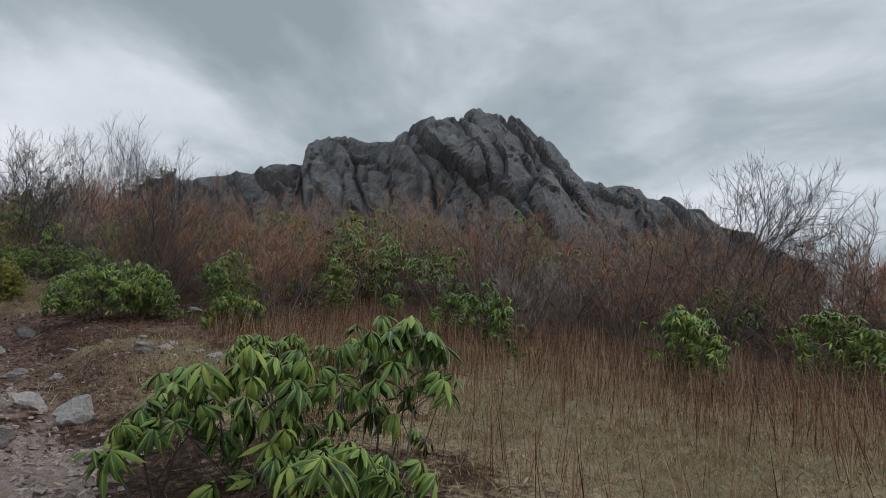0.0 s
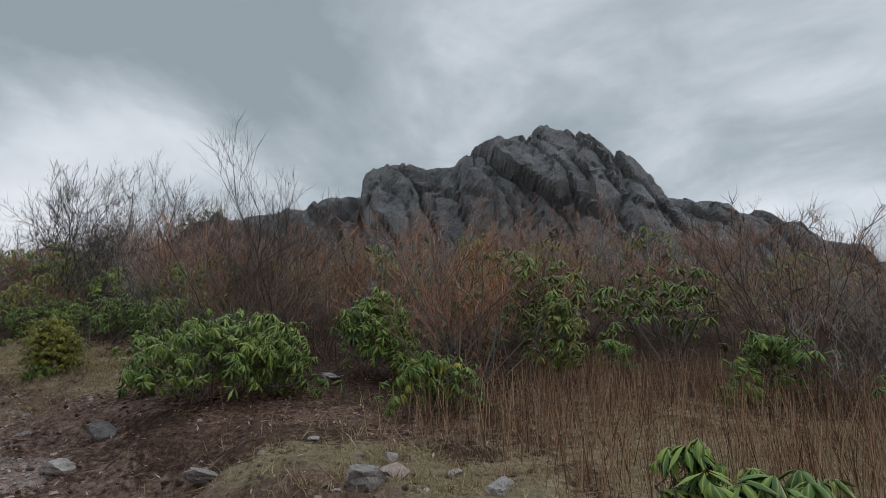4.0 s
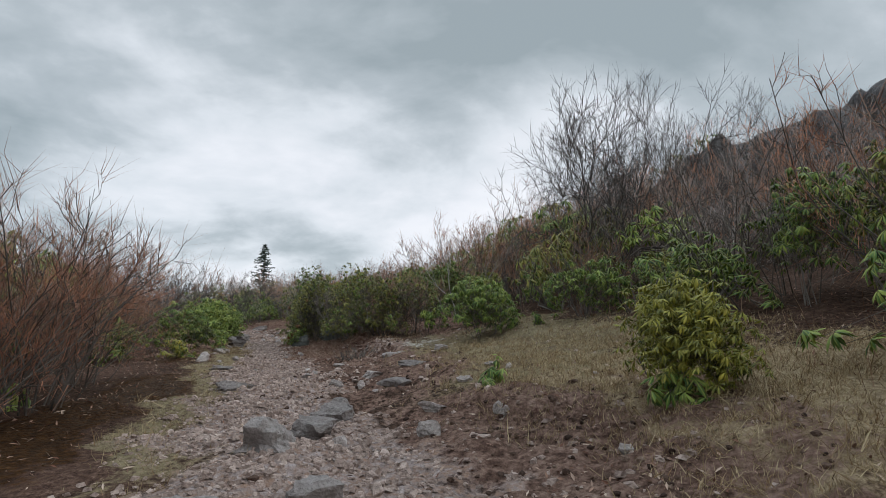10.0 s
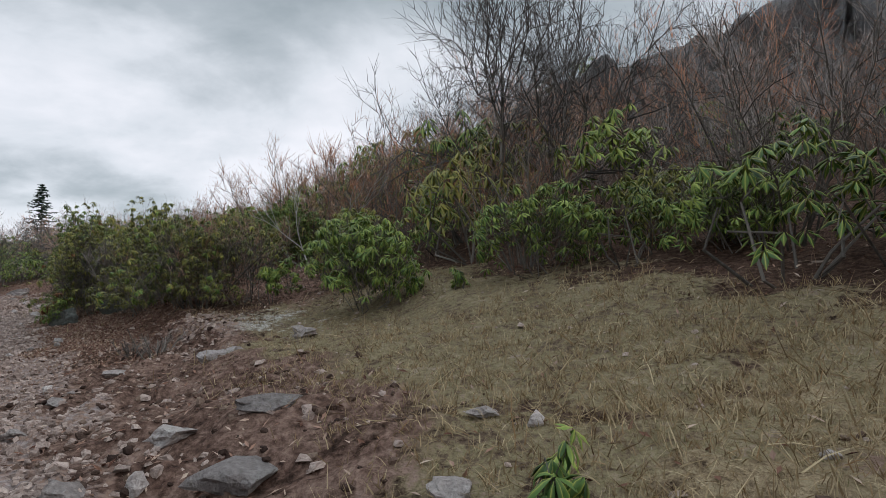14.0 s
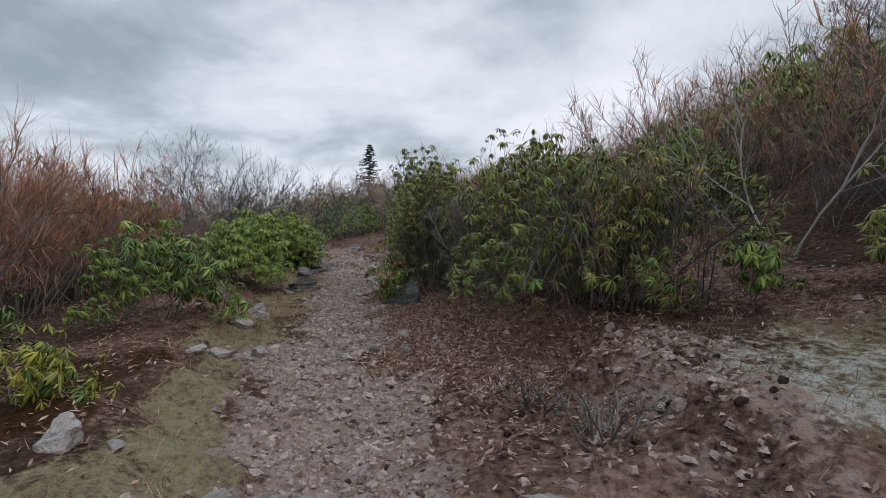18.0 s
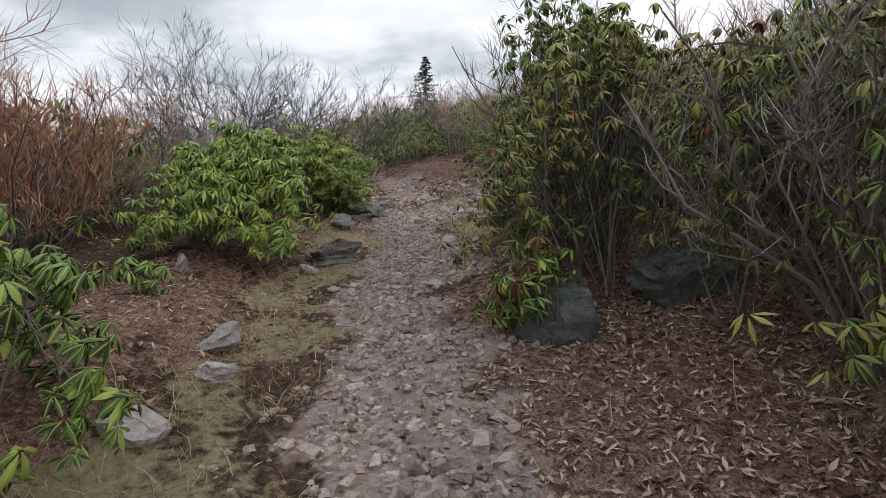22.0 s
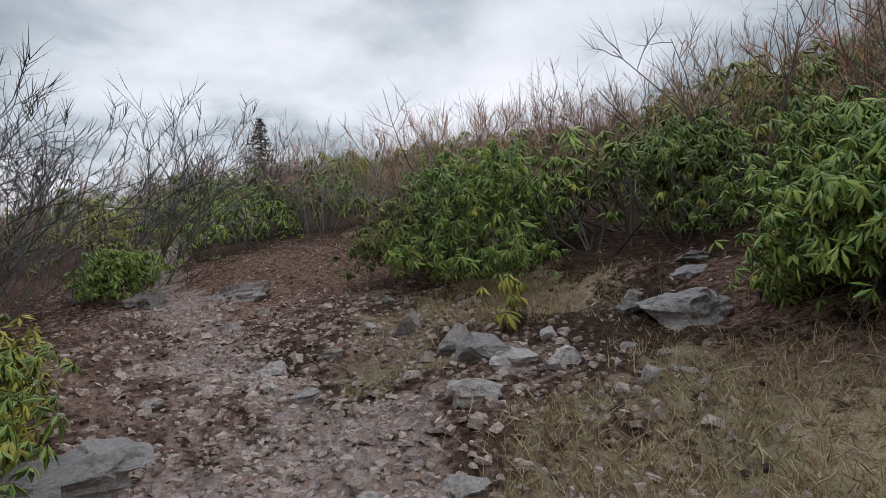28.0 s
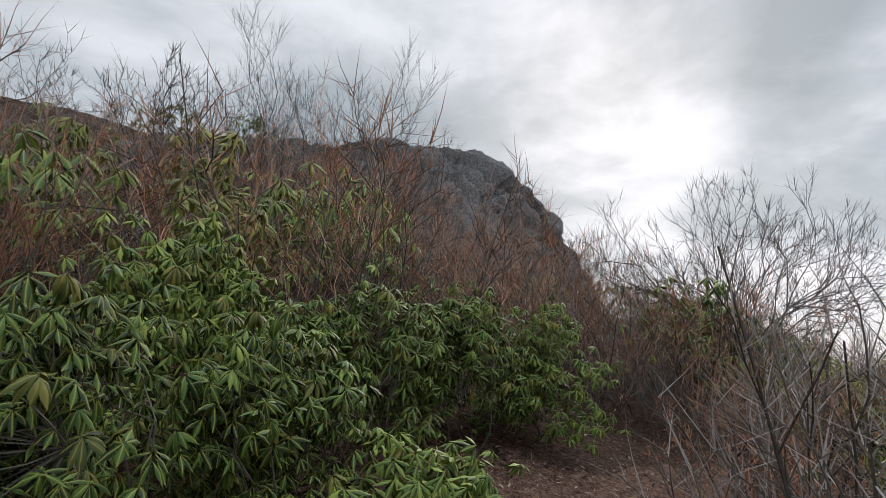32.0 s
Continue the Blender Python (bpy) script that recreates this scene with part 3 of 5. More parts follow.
def dome_tips(rng, n, h, w, low=0.3):
    """Places and directions of the shoot tips over a rounded, uneven crown."""
    tips = []
    lobes = [(rng.uniform(0, 6.28), rng.uniform(0.2, 0.75) * w / 2, rng.uniform(0.75, 1.0)) for _ in range(max(3, int(w * 3)))]
    for _ in range(n):
        a0, r0, tall = lobes[rng.integers(len(lobes))]
        a, r = rng.uniform(0, 6.28), math.sqrt(rng.uniform(0, 1)) * w * 0.27
        x, y = r0 * math.cos(a0) + r * math.cos(a), r0 * math.sin(a0) + r * math.sin(a)
        q = min(math.hypot(x, y) / (w / 2), 1.0)
        z = h * tall * (low + (1 - low) * math.sqrt(max(0.0, 1 - q ** 2.4))) * rng.uniform(0.8, 1.02) - (r / w) ** 2 * h * 0.9
        if rng.random() < 0.38:
            z *= rng.uniform(0.4, 0.88)
        z = max(z, 0.1 * h)
        out = np.array((x, y, 0)) / (w / 2) * 0.75 + (rng.normal(0, 0.18), rng.normal(0, 0.18), 1.0)
        tips.append((np.array((x, y, z)), out / np.linalg.norm(out)))
    return tips


def dome_stems(rng, tips, h, w, thick=0.010):
    """Crooked stems from the root to every tip, through shared forks."""
    pile = Pile()
    forks = []
    for i in range(max(3, int(w * 4))):
        a, r = rng.uniform(0, 6.28), rng.uniform(0.1, 0.33) * w
        root = np.array((math.cos(a), math.sin(a), 0)) * rng.uniform(0.02, 0.12) * w + (0, 0, -0.05)
        fork = np.array((r * math.cos(a), r * math.sin(a), h * rng.uniform(0.28, 0.5)))
        mid = (root + fork) / 2 + rng.normal(0, 0.085, 3) * w
        mid[2] = max(mid[2], 0.03)
        tube(pile, [root, mid, fork], (thick * rng.uniform(0.8, 1.5), thick, thick * 0.65), 5)
        forks.append(fork)
    forks = np.array(forks)
    for p, way in tips:
        k = np.argmin(np.linalg.norm((forks - p) * (1, 1, 0.5), axis=1) + rng.uniform(0, 0.15, len(forks)))
        a = forks[k]
        b = p - way * 0.12 * min(1, h)
        mid = (a + b) / 2 + rng.normal(0, 0.04, 3)
        tube(pile, [a, mid, b, p], (thick * 0.5, thick * 0.42, thick * 0.36, thick * 0.3), 3)
    return pile


RHODO = "evergreen rhododendron shrub with drooping glossy leaf whorls on bare stems"


def rhododendron(x, y, h, w, tone="green", n=None, size=1.0, label=RHODO, other=None, mixed=0.15, low=0.3, dense=False, airy=False, twiggy=False):
    """A shrub seen close by: every leaf whorl is a piece of its own."""
    rng = np.random.default_rng(int(abs(x * 131 + y * 977)) + 7)
    airy = airy or n is not None and n < 20
    ob = thing("rhododendron", label, "shrub", pose(x, y, float(surface(x, y)) - 0.02), "rhododendrons along the trail")
    tips = dome_tips(rng, int((n or 26 + 24 * w * h) * 1.65), h - 0.05, w, low)
    wood = dome_stems(rng, tips, h, w, 0.0075)
    for p, way in tips * 5 if twiggy else ():
        q = p * rng.uniform(0.45, 0.9) + rng.normal(0, 0.12, 3)
        q[2] = max(q[2], 0.1)
        spike(wood, bend(rng, q, np.array((p[0] / w, p[1] / w, rng.uniform(0.2, 1.0))) + rng.normal(0, 0.3, 3), rng.uniform(0.2, 0.45), 4, 0.3, 0.1), 0.0045)
    tagged(part("branchwork", wood.mesh("branchwork", BARK), ob, "twisted grey-brown stems"), kind="stuff")
    spots = []
    for p, way in tips[::6] if airy else tips * (3 if twiggy else 5 if dense else 2):
        q = p * rng.uniform(0.8, 1.0) + rng.normal(0, 0.13, 3) * (1, 1, 0.7)
        q[2] = max(q[2], 0.12)
        spots.append(Matrix.Translation(Vector(q)) @ heading(way + rng.normal(0, 0.25, 3), rng.uniform(0, 6.28)) @ Matrix.Scale(size * rng.uniform(0.8, 1.2), 4))
    tagged(part("inner_foliage", whorl_mass("inner_foliage", spots, {"green": LEAF, "olive": LEAF_OLIVE, "yellow": LEAF_YELLOW}[tone]), ob), kind="stuff")
    for p, way in tips:
        pick = other if other and rng.random() < mixed else tone
        k = size * rng.uniform(0.68, 1.05)
        m = Matrix.Translation(Vector(p)) @ heading(way, rng.uniform(0, 6.28)) @ Matrix.Scale(k, 4)
        part("leaf_whorl", WHORLS[pick][rng.integers(6)], ob, m=m)
    return ob


def far_rhododendron(seed, h, w, n, mat, size=1.0):
    """A shrub for the hillside, with all its leaves in one crown."""
    rng = np.random.default_rng(seed)
    ob = thing("rhododendron", "evergreen rhododendron shrub in the hillside thicket", "shrub", Matrix(), "rhododendrons in the thicket")
    tips = dome_tips(rng, n, h, w, 0.25)
    tagged(part("branchwork", dome_stems(rng, tips[::6], h, w, 0.015).mesh("branchwork", BARK), ob), kind="stuff")
    spots = [Matrix.Translation(Vector(p)) @ heading(way, rng.uniform(0, 6.28)) @ Matrix.Scale(1.2 * size * rng.uniform(0.9, 1.3), 4) for p, way in tips]
    tagged(part("crown", whorl_mass("crown", spots, mat), ob), kind="stuff")
    return ob


def spike(pile, pts, r):
    """A fine twig that ends in a point."""
    pts = np.asarray(pts)
    n = len(pts)
    off = np.array(((1, 0, 0), (-0.5, 0.87, 0), (-0.5, -0.87, 0))) * r
    v = np.concatenate([pts[:-1, None] + off[None] * np.linspace(1, 0.6, n - 1)[:, None, None]]).reshape(-1, 3)
    f = [(i * 3 + j, i * 3 + (j + 1) % 3, i * 3 + 3 + (j + 1) % 3, i * 3 + 3 + j) for i in range(n - 2) for j in range(3)]
    k = (n - 2) * 3
    pile.put(np.concatenate([v, pts[-1:]]), f + [(k, k + 1, k + 3), (k + 1, k + 2, k + 3), (k + 2, k, k + 3)])


def bare_shrub(seed, h, w, stems, arms, twigs, mat, thick=0.011, fine=2, fat=0.0045, label="leafless shrub with dense red-brown twigs"):
    """A leafless shrub: fanned stems, side arms and fine twigs."""
    rng = np.random.default_rng(seed)
    ob = thing("bare_shrub", label, "shrub", Matrix(), "leafless shrubs of the thicket")
    wood, brush = Pile(), Pile()
    for i in range(stems):
        a = i * 6.283 / stems + rng.normal(0, 0.3)
        lean = rng.uniform(0.03, 1.0) ** 0.7 * math.atan2(w / 2, h * 0.7)
        way = np.array((math.sin(lean) * math.cos(a), math.sin(lean) * math.sin(a), math.cos(lean)))
        root = np.array((math.cos(a), math.sin(a), 0)) * rng.uniform(0.02, 0.14) * w + (0, 0, -0.06)
        length = h * rng.uniform(0.6, 0.9) / max(0.6, way[2])
        pts = bend(rng, root, way, length, 6, 0.15, 0.06)
        r = thick * rng.uniform(0.7, 1.3)
        tube(wood, pts if fine > 1 else pts[::5], np.linspace(r, r * 0.32, 6)[::1 if fine > 1 else 5], 4 if fine > 1 else 3)
        for _ in range(arms):
            t = rng.uniform(0.22, 1.0)
            k = t * 5
            j = min(int(k), 4)
            p = pts[j] + (pts[j + 1] - pts[j]) * (k - j)
            way2 = splay(rng, (pts[j + 1] - pts[j]) / np.linalg.norm(pts[j + 1] - pts[j]), rng.uniform(0.4, 1.0))
            arm = bend(rng, p, way2, h * rng.uniform(0.18, 0.36) * (1.1 - 0.6 * t), 4, 0.22, 0.05)
            tube(wood, arm if fine > 1 else arm[::3], np.linspace(r * 0.42, r * 0.25, 4)[::1 if fine > 1 else 3], 3)
            for _ in range(twigs):
                q = rng.uniform(0.15, 1.0) * 3
                jj = min(int(q), 2)
                p2 = arm[jj] + (arm[jj + 1] - arm[jj]) * (q - jj)
                way3 = splay(rng, (arm[jj + 1] - arm[jj]) / np.linalg.norm(arm[jj + 1] - arm[jj]), rng.uniform(0.4, 1.15))
                spike(brush, bend(rng, p2, way3, h * rng.uniform(0.07, 0.19), fine + 1, 0.2, 0.05), fat if fine > 1 else 0.005)
    tagged(part("branchwork", wood.mesh("branchwork", BARK), ob), kind="stuff")
    tagged(part("twig_spray", brush.mesh("twig_spray", mat), ob), kind="stuff")
    return ob


def bare_tree(seed, stem, trunks, depth, thick, lean, side=2, spread=0.42, label="leafless tree with a rounded spray of fine twigs", rise=0.05, tip_width=0.0045, bark=None):
    """A forking tree: every limb ends in two or three thinner ones and carries side shoots."""
    rng = np.random.default_rng(seed)
    ob = thing("bare_tree", label, "tree", Matrix(), "leafless trees")
    trunk, crown = Pile(), Pile()

    def grow(p, way, length, r, level):
        n = 4 if level > 1 else 3
        pts = bend(rng, p, way, length * rng.uniform(0.8, 1.15), n, 0.09, rise)
        tip = pts[-1] - pts[-2]
        tip = tip / np.linalg.norm(tip)
        if level == 0:
            spike(crown, pts, max(r, tip_width))
            return
        tube(trunk if level >= depth - 1 else crown, pts, np.linspace(r, r * 0.68, n), 5 if level >= depth - 1 else 3)
        for _ in range(2 + (rng.random() < 0.4)):
            grow(pts[-1], splay(rng, tip, rng.uniform(0.5, 1.3) * spread), length * rng.uniform(0.7, 0.85), r * 0.66, level - 1)
        for _ in range(side if level < depth else 1):
            k = rng.integers(0, n - 1)
            q = pts[k] + (pts[k + 1] - pts[k]) * rng.random()
            grow(q, splay(rng, tip, rng.uniform(0.5, 1.0)), length * rng.uniform(0.45, 0.75), max(r * 0.45, tip_width), max(level - 2, 0))

    for i in range(trunks):
        a = i * 6.283 / trunks + rng.normal(0, 0.4)
        tilt = lean * rng.uniform(0.4, 1.1) if trunks > 1 else lean * 0.3
        way = np.array((math.sin(tilt) * math.cos(a), math.sin(tilt) * math.sin(a), math.cos(tilt)))
        grow(np.array((math.cos(a), math.sin(a), 0)) * 0.1 * (trunks > 1) + (0, 0, -0.15), way, stem * rng.uniform(0.85, 1.1), thick, depth)
    part("trunk", trunk.mesh("trunk", bark or BARK), ob)
    tagged(part("crown", crown.mesh("crown", bark or TREE_TWIG), ob), kind="stuff")
    return ob


def at_place(x, y, turn=0.0, k=1.0, tall=1.0, sink=0.04):
    return Matrix.Translation((x, y, float(surface(x, y)) - sink)) @ Matrix.Rotation(turn, 4, "Z") @ Matrix.Diagonal((k, k, k * tall, 1))


# ---- rhododendrons beside the trail ----
FRONT = "airy young rhododendron with long drooping leaves and yellow midribs"
rhododendron(-1.15, 4.0, 1.25, 1.3, n=30, size=1.3, airy=True, label=FRONT)
rhododendron(-0.35, 4.25, 1.45, 1.2, n=28, size=1.35, airy=True, label=FRONT)
rhododendron(-0.6, 3.25, 0.65, 1.5, n=24, size=1.3, airy=True, label=FRONT)
rhododendron(-1.75, 3.95, 0.9, 1.0, n=22, size=1.25, airy=True, label=FRONT)
rhododendron(3.2, 8.1, 1.3, 1.15, n=44, low=0.45)
rhododendron(5.3, 8.1, 1.35, 1.3, n=42)
rhododendron(0.3, 11.4, 1.15, 1.2, n=30)
rhododendron(-6.8, 12.0, 1.3, 2.7, n=120, size=1.1, low=0.35, twiggy=True)
rhododendron(-3.75, 10.9, 0.95, 1.25, n=40, tone="green", other="yellow", mixed=0.3)
rhododendron(-2.1, 6.9, 0.8, 0.75, n=14, size=1.2)
rhododendron(-1.0, 7.25, 0.7, 0.8, n=14, size=1.2)
rhododendron(-2.05, 7.95, 0.62, 0.75, n=12, size=1.25)
rhododendron(-1.45, 7.6, 0.52, 0.7, n=10, size=1.25)
rhododendron(0.65, 9.1, 1.35, 0.95, n=28)
rhododendron(-5.0, 13.4, 1.6, 1.6, n=80, size=1.1, twiggy=True)
rhododendron(-2.3, 12.0, 1.6, 0.95, tone="olive", other="green", mixed=0.5, n=34, low=0.5)
rhododendron(-1.2, 13.2, 0.6, 0.8, n=16)
rhododendron(-11.4, 14.9, 1.35, 1.2, tone="yellow", other="olive", mixed=0.2, n=120, size=0.7, low=0.6, dense=True, label="small rhododendron bush with yellowed leaves and a short trunk")
rhododendron(-11.25, 14.8, 0.45, 0.6, n=9, size=1.2)
rhododendron(-8.9, 15.9, 1.55, 2.6, n=110, size=1.2)
rhododendron(-8.1, 12.4, 0.65, 0.8, n=16, size=1.25)
rhododendron(-21.3, 20.75, 1.85, 2.0, tone="olive", other="yellow", n=90, size=0.72, dense=True, twiggy=True)
rhododendron(-22.2, 20.2, 2.1, 2.4, tone="olive", other="green", mixed=0.35, n=120, size=0.76, dense=True, twiggy=True)
rhododendron(-23.2, 20.5, 2.35, 2.0, tone="olive", other="green", mixed=0.35, n=100, size=0.8, dense=True, twiggy=True)
rhododendron(-24.5, 21.1, 2.7, 2.2, tone="olive", other="green", mixed=0.3, n=110, size=0.72, dense=True, twiggy=True)
rhododendron(-26.5, 21.3, 2.5, 2.3, tone="olive", other="brown", mixed=0.12, n=105, size=0.75, dense=True, twiggy=True)
rhododendron(-25.5, 21.3, 2.5, 1.5, tone="olive", other="brown", mixed=0.2, n=60, size=0.75, dense=True, twiggy=True)
rhododendron(-22.6, 20.4, 1.2, 1.4, n=70, size=0.85, low=0.2, dense=True, twiggy=True)
rhododendron(-28.0, 22.2, 3.0, 2.0, tone="olive", other="brown", mixed=0.15, n=80, dense=True, twiggy=True)
rhododendron(-27.4, 21.6, 3.0, 1.9, tone="green", other="olive", mixed=0.4, n=75, size=0.8, dense=True, twiggy=True)
rhododendron(-26.5, 21.3, 2.6, 1.6, tone="olive", other="green", mixed=0.4, n=62, size=0.75, dense=True, twiggy=True)
rhododendron(-26.3, 20.5, 0.8, 0.9, tone="green", other="brown", mixed=0.35, n=22, size=0.9)
rhododendron(-23.65, 15.1, 0.72, 1.1, tone="yellow", other="green", mixed=0.3, n=26, size=0.8)
rhododendron(-18.0, 19.95, 1.6, 1.95, n=85, twiggy=True)
rhododendron(-15.4, 20.4, 1.6, 1.9, n=50, twiggy=True)
rhododendron(-13.1, 20.3, 1.3, 1.7, n=60, dense=True, twiggy=True)
rhododendron(-11.0, 18.9, 2.3, 1.9, n=60, low=0.65, label="tall leggy rhododendron with sparse drooping whorls", twiggy=True)
rhododendron(-9.9, 18.4, 2.5, 1.9, tone="olive", other="green", mixed=0.5, n=60, low=0.65, label="tall leggy rhododendron with sparse drooping whorls", twiggy=True)
rhododendron(-14.0, 21.6, 1.25, 1.5, tone="olive", n=22, twiggy=True)
rhododendron(-19.6, 21.9, 1.7, 1.8, tone="olive", n=60)
rhododendron(-20.6, 20.8, 0.85, 0.65, n=18, label="slim rhododendron sapling with a bare stem", low=0.6)
rhododendron(-21.2, 21.9, 0.7, 0.6, n=12, low=0.6)
rhododendron(-16.6, 20.2, 0.35, 0.45, n=7)
rhododendron(-17.25, 20.3, 0.35, 0.4, n=6)
rhododendron(-25.4, 14.7, 1.15, 1.15, n=40)
rhododendron(-26.75, 16.85, 1.55, 2.1, n=95)
rhododendron(-31.1, 19.2, 1.95, 2.3, n=120, size=1.1, dense=True)
rhododendron(-29.3, 18.1, 0.45, 0.6, n=10)
rhododendron(-34.2, 21.4, 2.0, 2.6, n=160, size=0.9, low=0.2, other="yellow", mixed=0.4, dense=True)
rhododendron(-35.3, 22.2, 1.3, 1.4, tone="green", other="yellow", mixed=0.4, n=95, size=0.75, low=0.2, dense=True)
rhododendron(-36.2, 22.7, 0.9, 1.1, tone="yellow", other="green", mixed=0.5, n=60, size=0.85, dense=True)
rhododendron(-30.0, 22.8, 1.0, 0.85, tone="yellow", other="green", mixed=0.3, n=30, size=0.9, label="young rhododendron with yellow-green leaves beside dry grass")
rhododendron(-28.8, 22.7, 1.85, 1.8, tone="olive", other="yellow", mixed=0.3, n=115, size=0.85, low=0.15, dense=True)
rhododendron(-36.0, 28.2, 2.15, 2.7, n=150, size=0.88, other="yellow", dense=True)
rhododendron(-37.4, 27.9, 1.5, 1.9, n=70, tone="olive", dense=True)
rhododendron(-34.4, 26.3, 0.55, 0.4, tone="yellow", n=7, label="pale young rhododendron shoot")
rhododendron(-31.8, 26.7, 1.6, 1.6, n=105, size=0.82, other="yellow", dense=True)
rhododendron(-32.2, 27.8, 1.6, 2.0, n=105, size=0.85, other="yellow", mixed=0.2, dense=True)
rhododendron(-33.9, 28.9, 1.7, 2.0, n=105, size=0.85, other="yellow", mixed=0.2, dense=True)
rhododendron(-30.7, 27.2, 1.7, 2.0, n=105, size=0.85, other="yellow", mixed=0.2, dense=True)
rhododendron(-41.1, 25.4, 0.95, 1.7, n=60, dense=True)
rhododendron(-19.2, 11.3, 0.5, 0.7, n=9)
rhododendron(-13.7, 15.1, 0.42, 0.36, n=7, label="wilting rhododendron seedling with hanging leaves")
for x, y, h, wide in ((-30.2, 26.5, 2.0, 1.9), (-29.0, 26.2, 1.9, 1.8), (-28.6, 27.6, 2.4, 2.1), (-27.2, 26.9, 2.2, 2.1), (-25.6, 26.4, 2.1, 1.9), (-24.2, 26.0, 2.1, 1.9), (-28.7, 25.4, 1.2, 1.3)):
    rhododendron(x, y, h, wide, n=int(46 * h * wide / 2.2), tone="green", other="olive", mixed=0.45, dense=True)

# ---- thicket on both sides ----
SHRUBS = [bare_shrub(100 + i, 2.0, 2.7, 11, 8, 7, (TWIG, RED_TWIG, TWIG, GREY_TWIG)[i], 0.0085) for i in range(4)]
FAR_SHRUBS = [bare_shrub(120 + i, 2.1, 2.6, 9, 6, 6, (TWIG, TWIG, GREY_TWIG, RED_TWIG)[i], 0.008, fine=1) for i in range(4)]
FAR_RHODOS = [far_rhododendron(140 + i, 1.5, 2.0, 80, (LEAF, LEAF_OLIVE, LEAF)[i]) for i in range(3)]
FARTHER = [far_rhododendron(150 + i, 1.5, 2.1, 46, (LEAF, LEAF_OLIVE, LEAF)[i], 1.3) for i in range(3)]
TREES = [bare_tree(163, 1.25, 5, 6, 0.032, 0.5, 2, 0.62, rise=0.0), bare_tree(161, 1.2, 3, 5, 0.016, 0.28, 4, 0.42, "slender leafless sapling with upright whips", 0.06, 0.003), bare_tree(162, 0.85, 4, 5, 0.017, 0.55, 2, 0.55, rise=0.02)]
taken = [(o.location.x, o.location.y, 0.7) for o in scene.objects if o.name.startswith("rhododendron") and o.parent is None]


def lone_shrub(seed, x, y, h, w, mat, label, stems=16, arms=10, twigs=9, fat=0.0042):
    ob = bare_shrub(seed, h, w, stems, arms, twigs, mat, 0.014, 2, fat if h > 2.6 else 0.0036, label)
    ob.matrix_basis = at_place(x, y)
    taken.append((x, y, w * 0.3))


lone_shrub(1, -3.5, 12.6, 2.7, 3.2, RED_TWIG, "tall leafless shrub with rusty red twig tips", 20, 11, 9)
lone_shrub(30, -8.1, 15.2, 2.8, 3.4, TWIG, "domed leafless shrub with orange-brown twig tips", 20, 11, 9)
lone_shrub(2, -9.3, 17.9, 3.0, 3.9, RED_TWIG, "broad leafless shrub with orange-brown twigs", 18, 10, 7)
lone_shrub(3, -7.2, 14.6, 2.9, 3.2, TWIG, "dense leafless shrub of grey-brown upright stems", 20, 11, 9)
lone_shrub(4, -18.7, 11.4, 3.3, 4.0, TWIG, "leafless shrub leaning over the trail's mossy edge", 30, 13, 10)
lone_shrub(32, -17.6, 10.4, 2.8, 3.2, RED_TWIG, "dense leafless shrub with mauve-brown twigs", 26, 12, 9)
lone_shrub(5, -20.9, 12.6, 2.3, 2.6, RED_TWIG, "low leafless shrub with reddish twigs")
lone_shrub(6, 1.2, 12.8, 2.6, 3.4, TWIG, "wide leafless shrub with silvery dead branches")
lone_shrub(7, 5.0, 11.4, 2.4, 3.0, TWIG, "leafless shrub of dark red-brown twigs")
lone_shrub(8, -12.6, 20.3, 2.9, 3.0, GREY_TWIG, "tall leafless shrub with crooked grey stems")
lone_shrub(9, -16.0, 21.4, 2.2, 2.4, TWIG, "leafless shrub with bare crooked stems")
lone_shrub(10, -21.8, 20.3, 1.7, 2.0, TWIG, "leafless shrub growing among rhododendrons")
lone_shrub(12, -26.7, 23.3, 1.8, 1.8, RED_TWIG, "leafless shrub with reddish twigs beside a narrow side trail")
lone_shrub(13, -25.2, 23.2, 2.0, 2.0, TWIG, "leafless shrub with slender grey-brown stems")
lone_shrub(14, -23.6, 23.4, 2.0, 2.0, TWIG, "leafless shrub crowding the narrow side trail")
lone_shrub(15, -28.0, 22.9, 1.5, 1.4, RED_TWIG, "low leafless shrub with rusty twigs")
lone_shrub(16, -33.8, 16.9, 3.4, 3.6, RED_TWIG, "broad leafless shrub with red-brown twig tips", 26, 13, 10, 0.0055)
lone_shrub(17, -30.8, 15.2, 3.7, 3.8, RED_TWIG, "broad leafless shrub with red-brown twig tips", 26, 13, 10, 0.0055)
lone_shrub(23, -32.4, 14.4, 3.9, 3.8, RED_TWIG, "broad leafless shrub with red-brown twig tips", 26, 13, 10, 0.0055)
lone_shrub(18, -36.2, 18.6, 3.3, 3.2, GREY_TWIG, "tall grey leafless shrub beyond the trail")
lone_shrub(19, -20.3, 18.3, 0.5, 0.9, GREY_TWIG, "low heathy dead shrub at the torn soil edge", 10, 5, 5)
lone_shrub(20, -21.3, 18.6, 0.45, 0.8, GREY_TWIG, "low heathy dead shrub at the torn soil edge", 10, 5, 5)
lone_shrub(21, -9.6, 15.9, 0.9, 0.9, TWIG, "slender leafless shrub in dry grass", 8, 5, 4)
lone_shrub(22, -8.6, 15.2, 1.0, 1.1, TWIG, "slender leafless shrub in dry grass", 8, 5, 4)
lone_shrub(28, -30.2, 13.4, 3.9, 3.6, RED_TWIG, "broad leafless shrub with red-brown twig tips", 26, 13, 10, 0.0055)
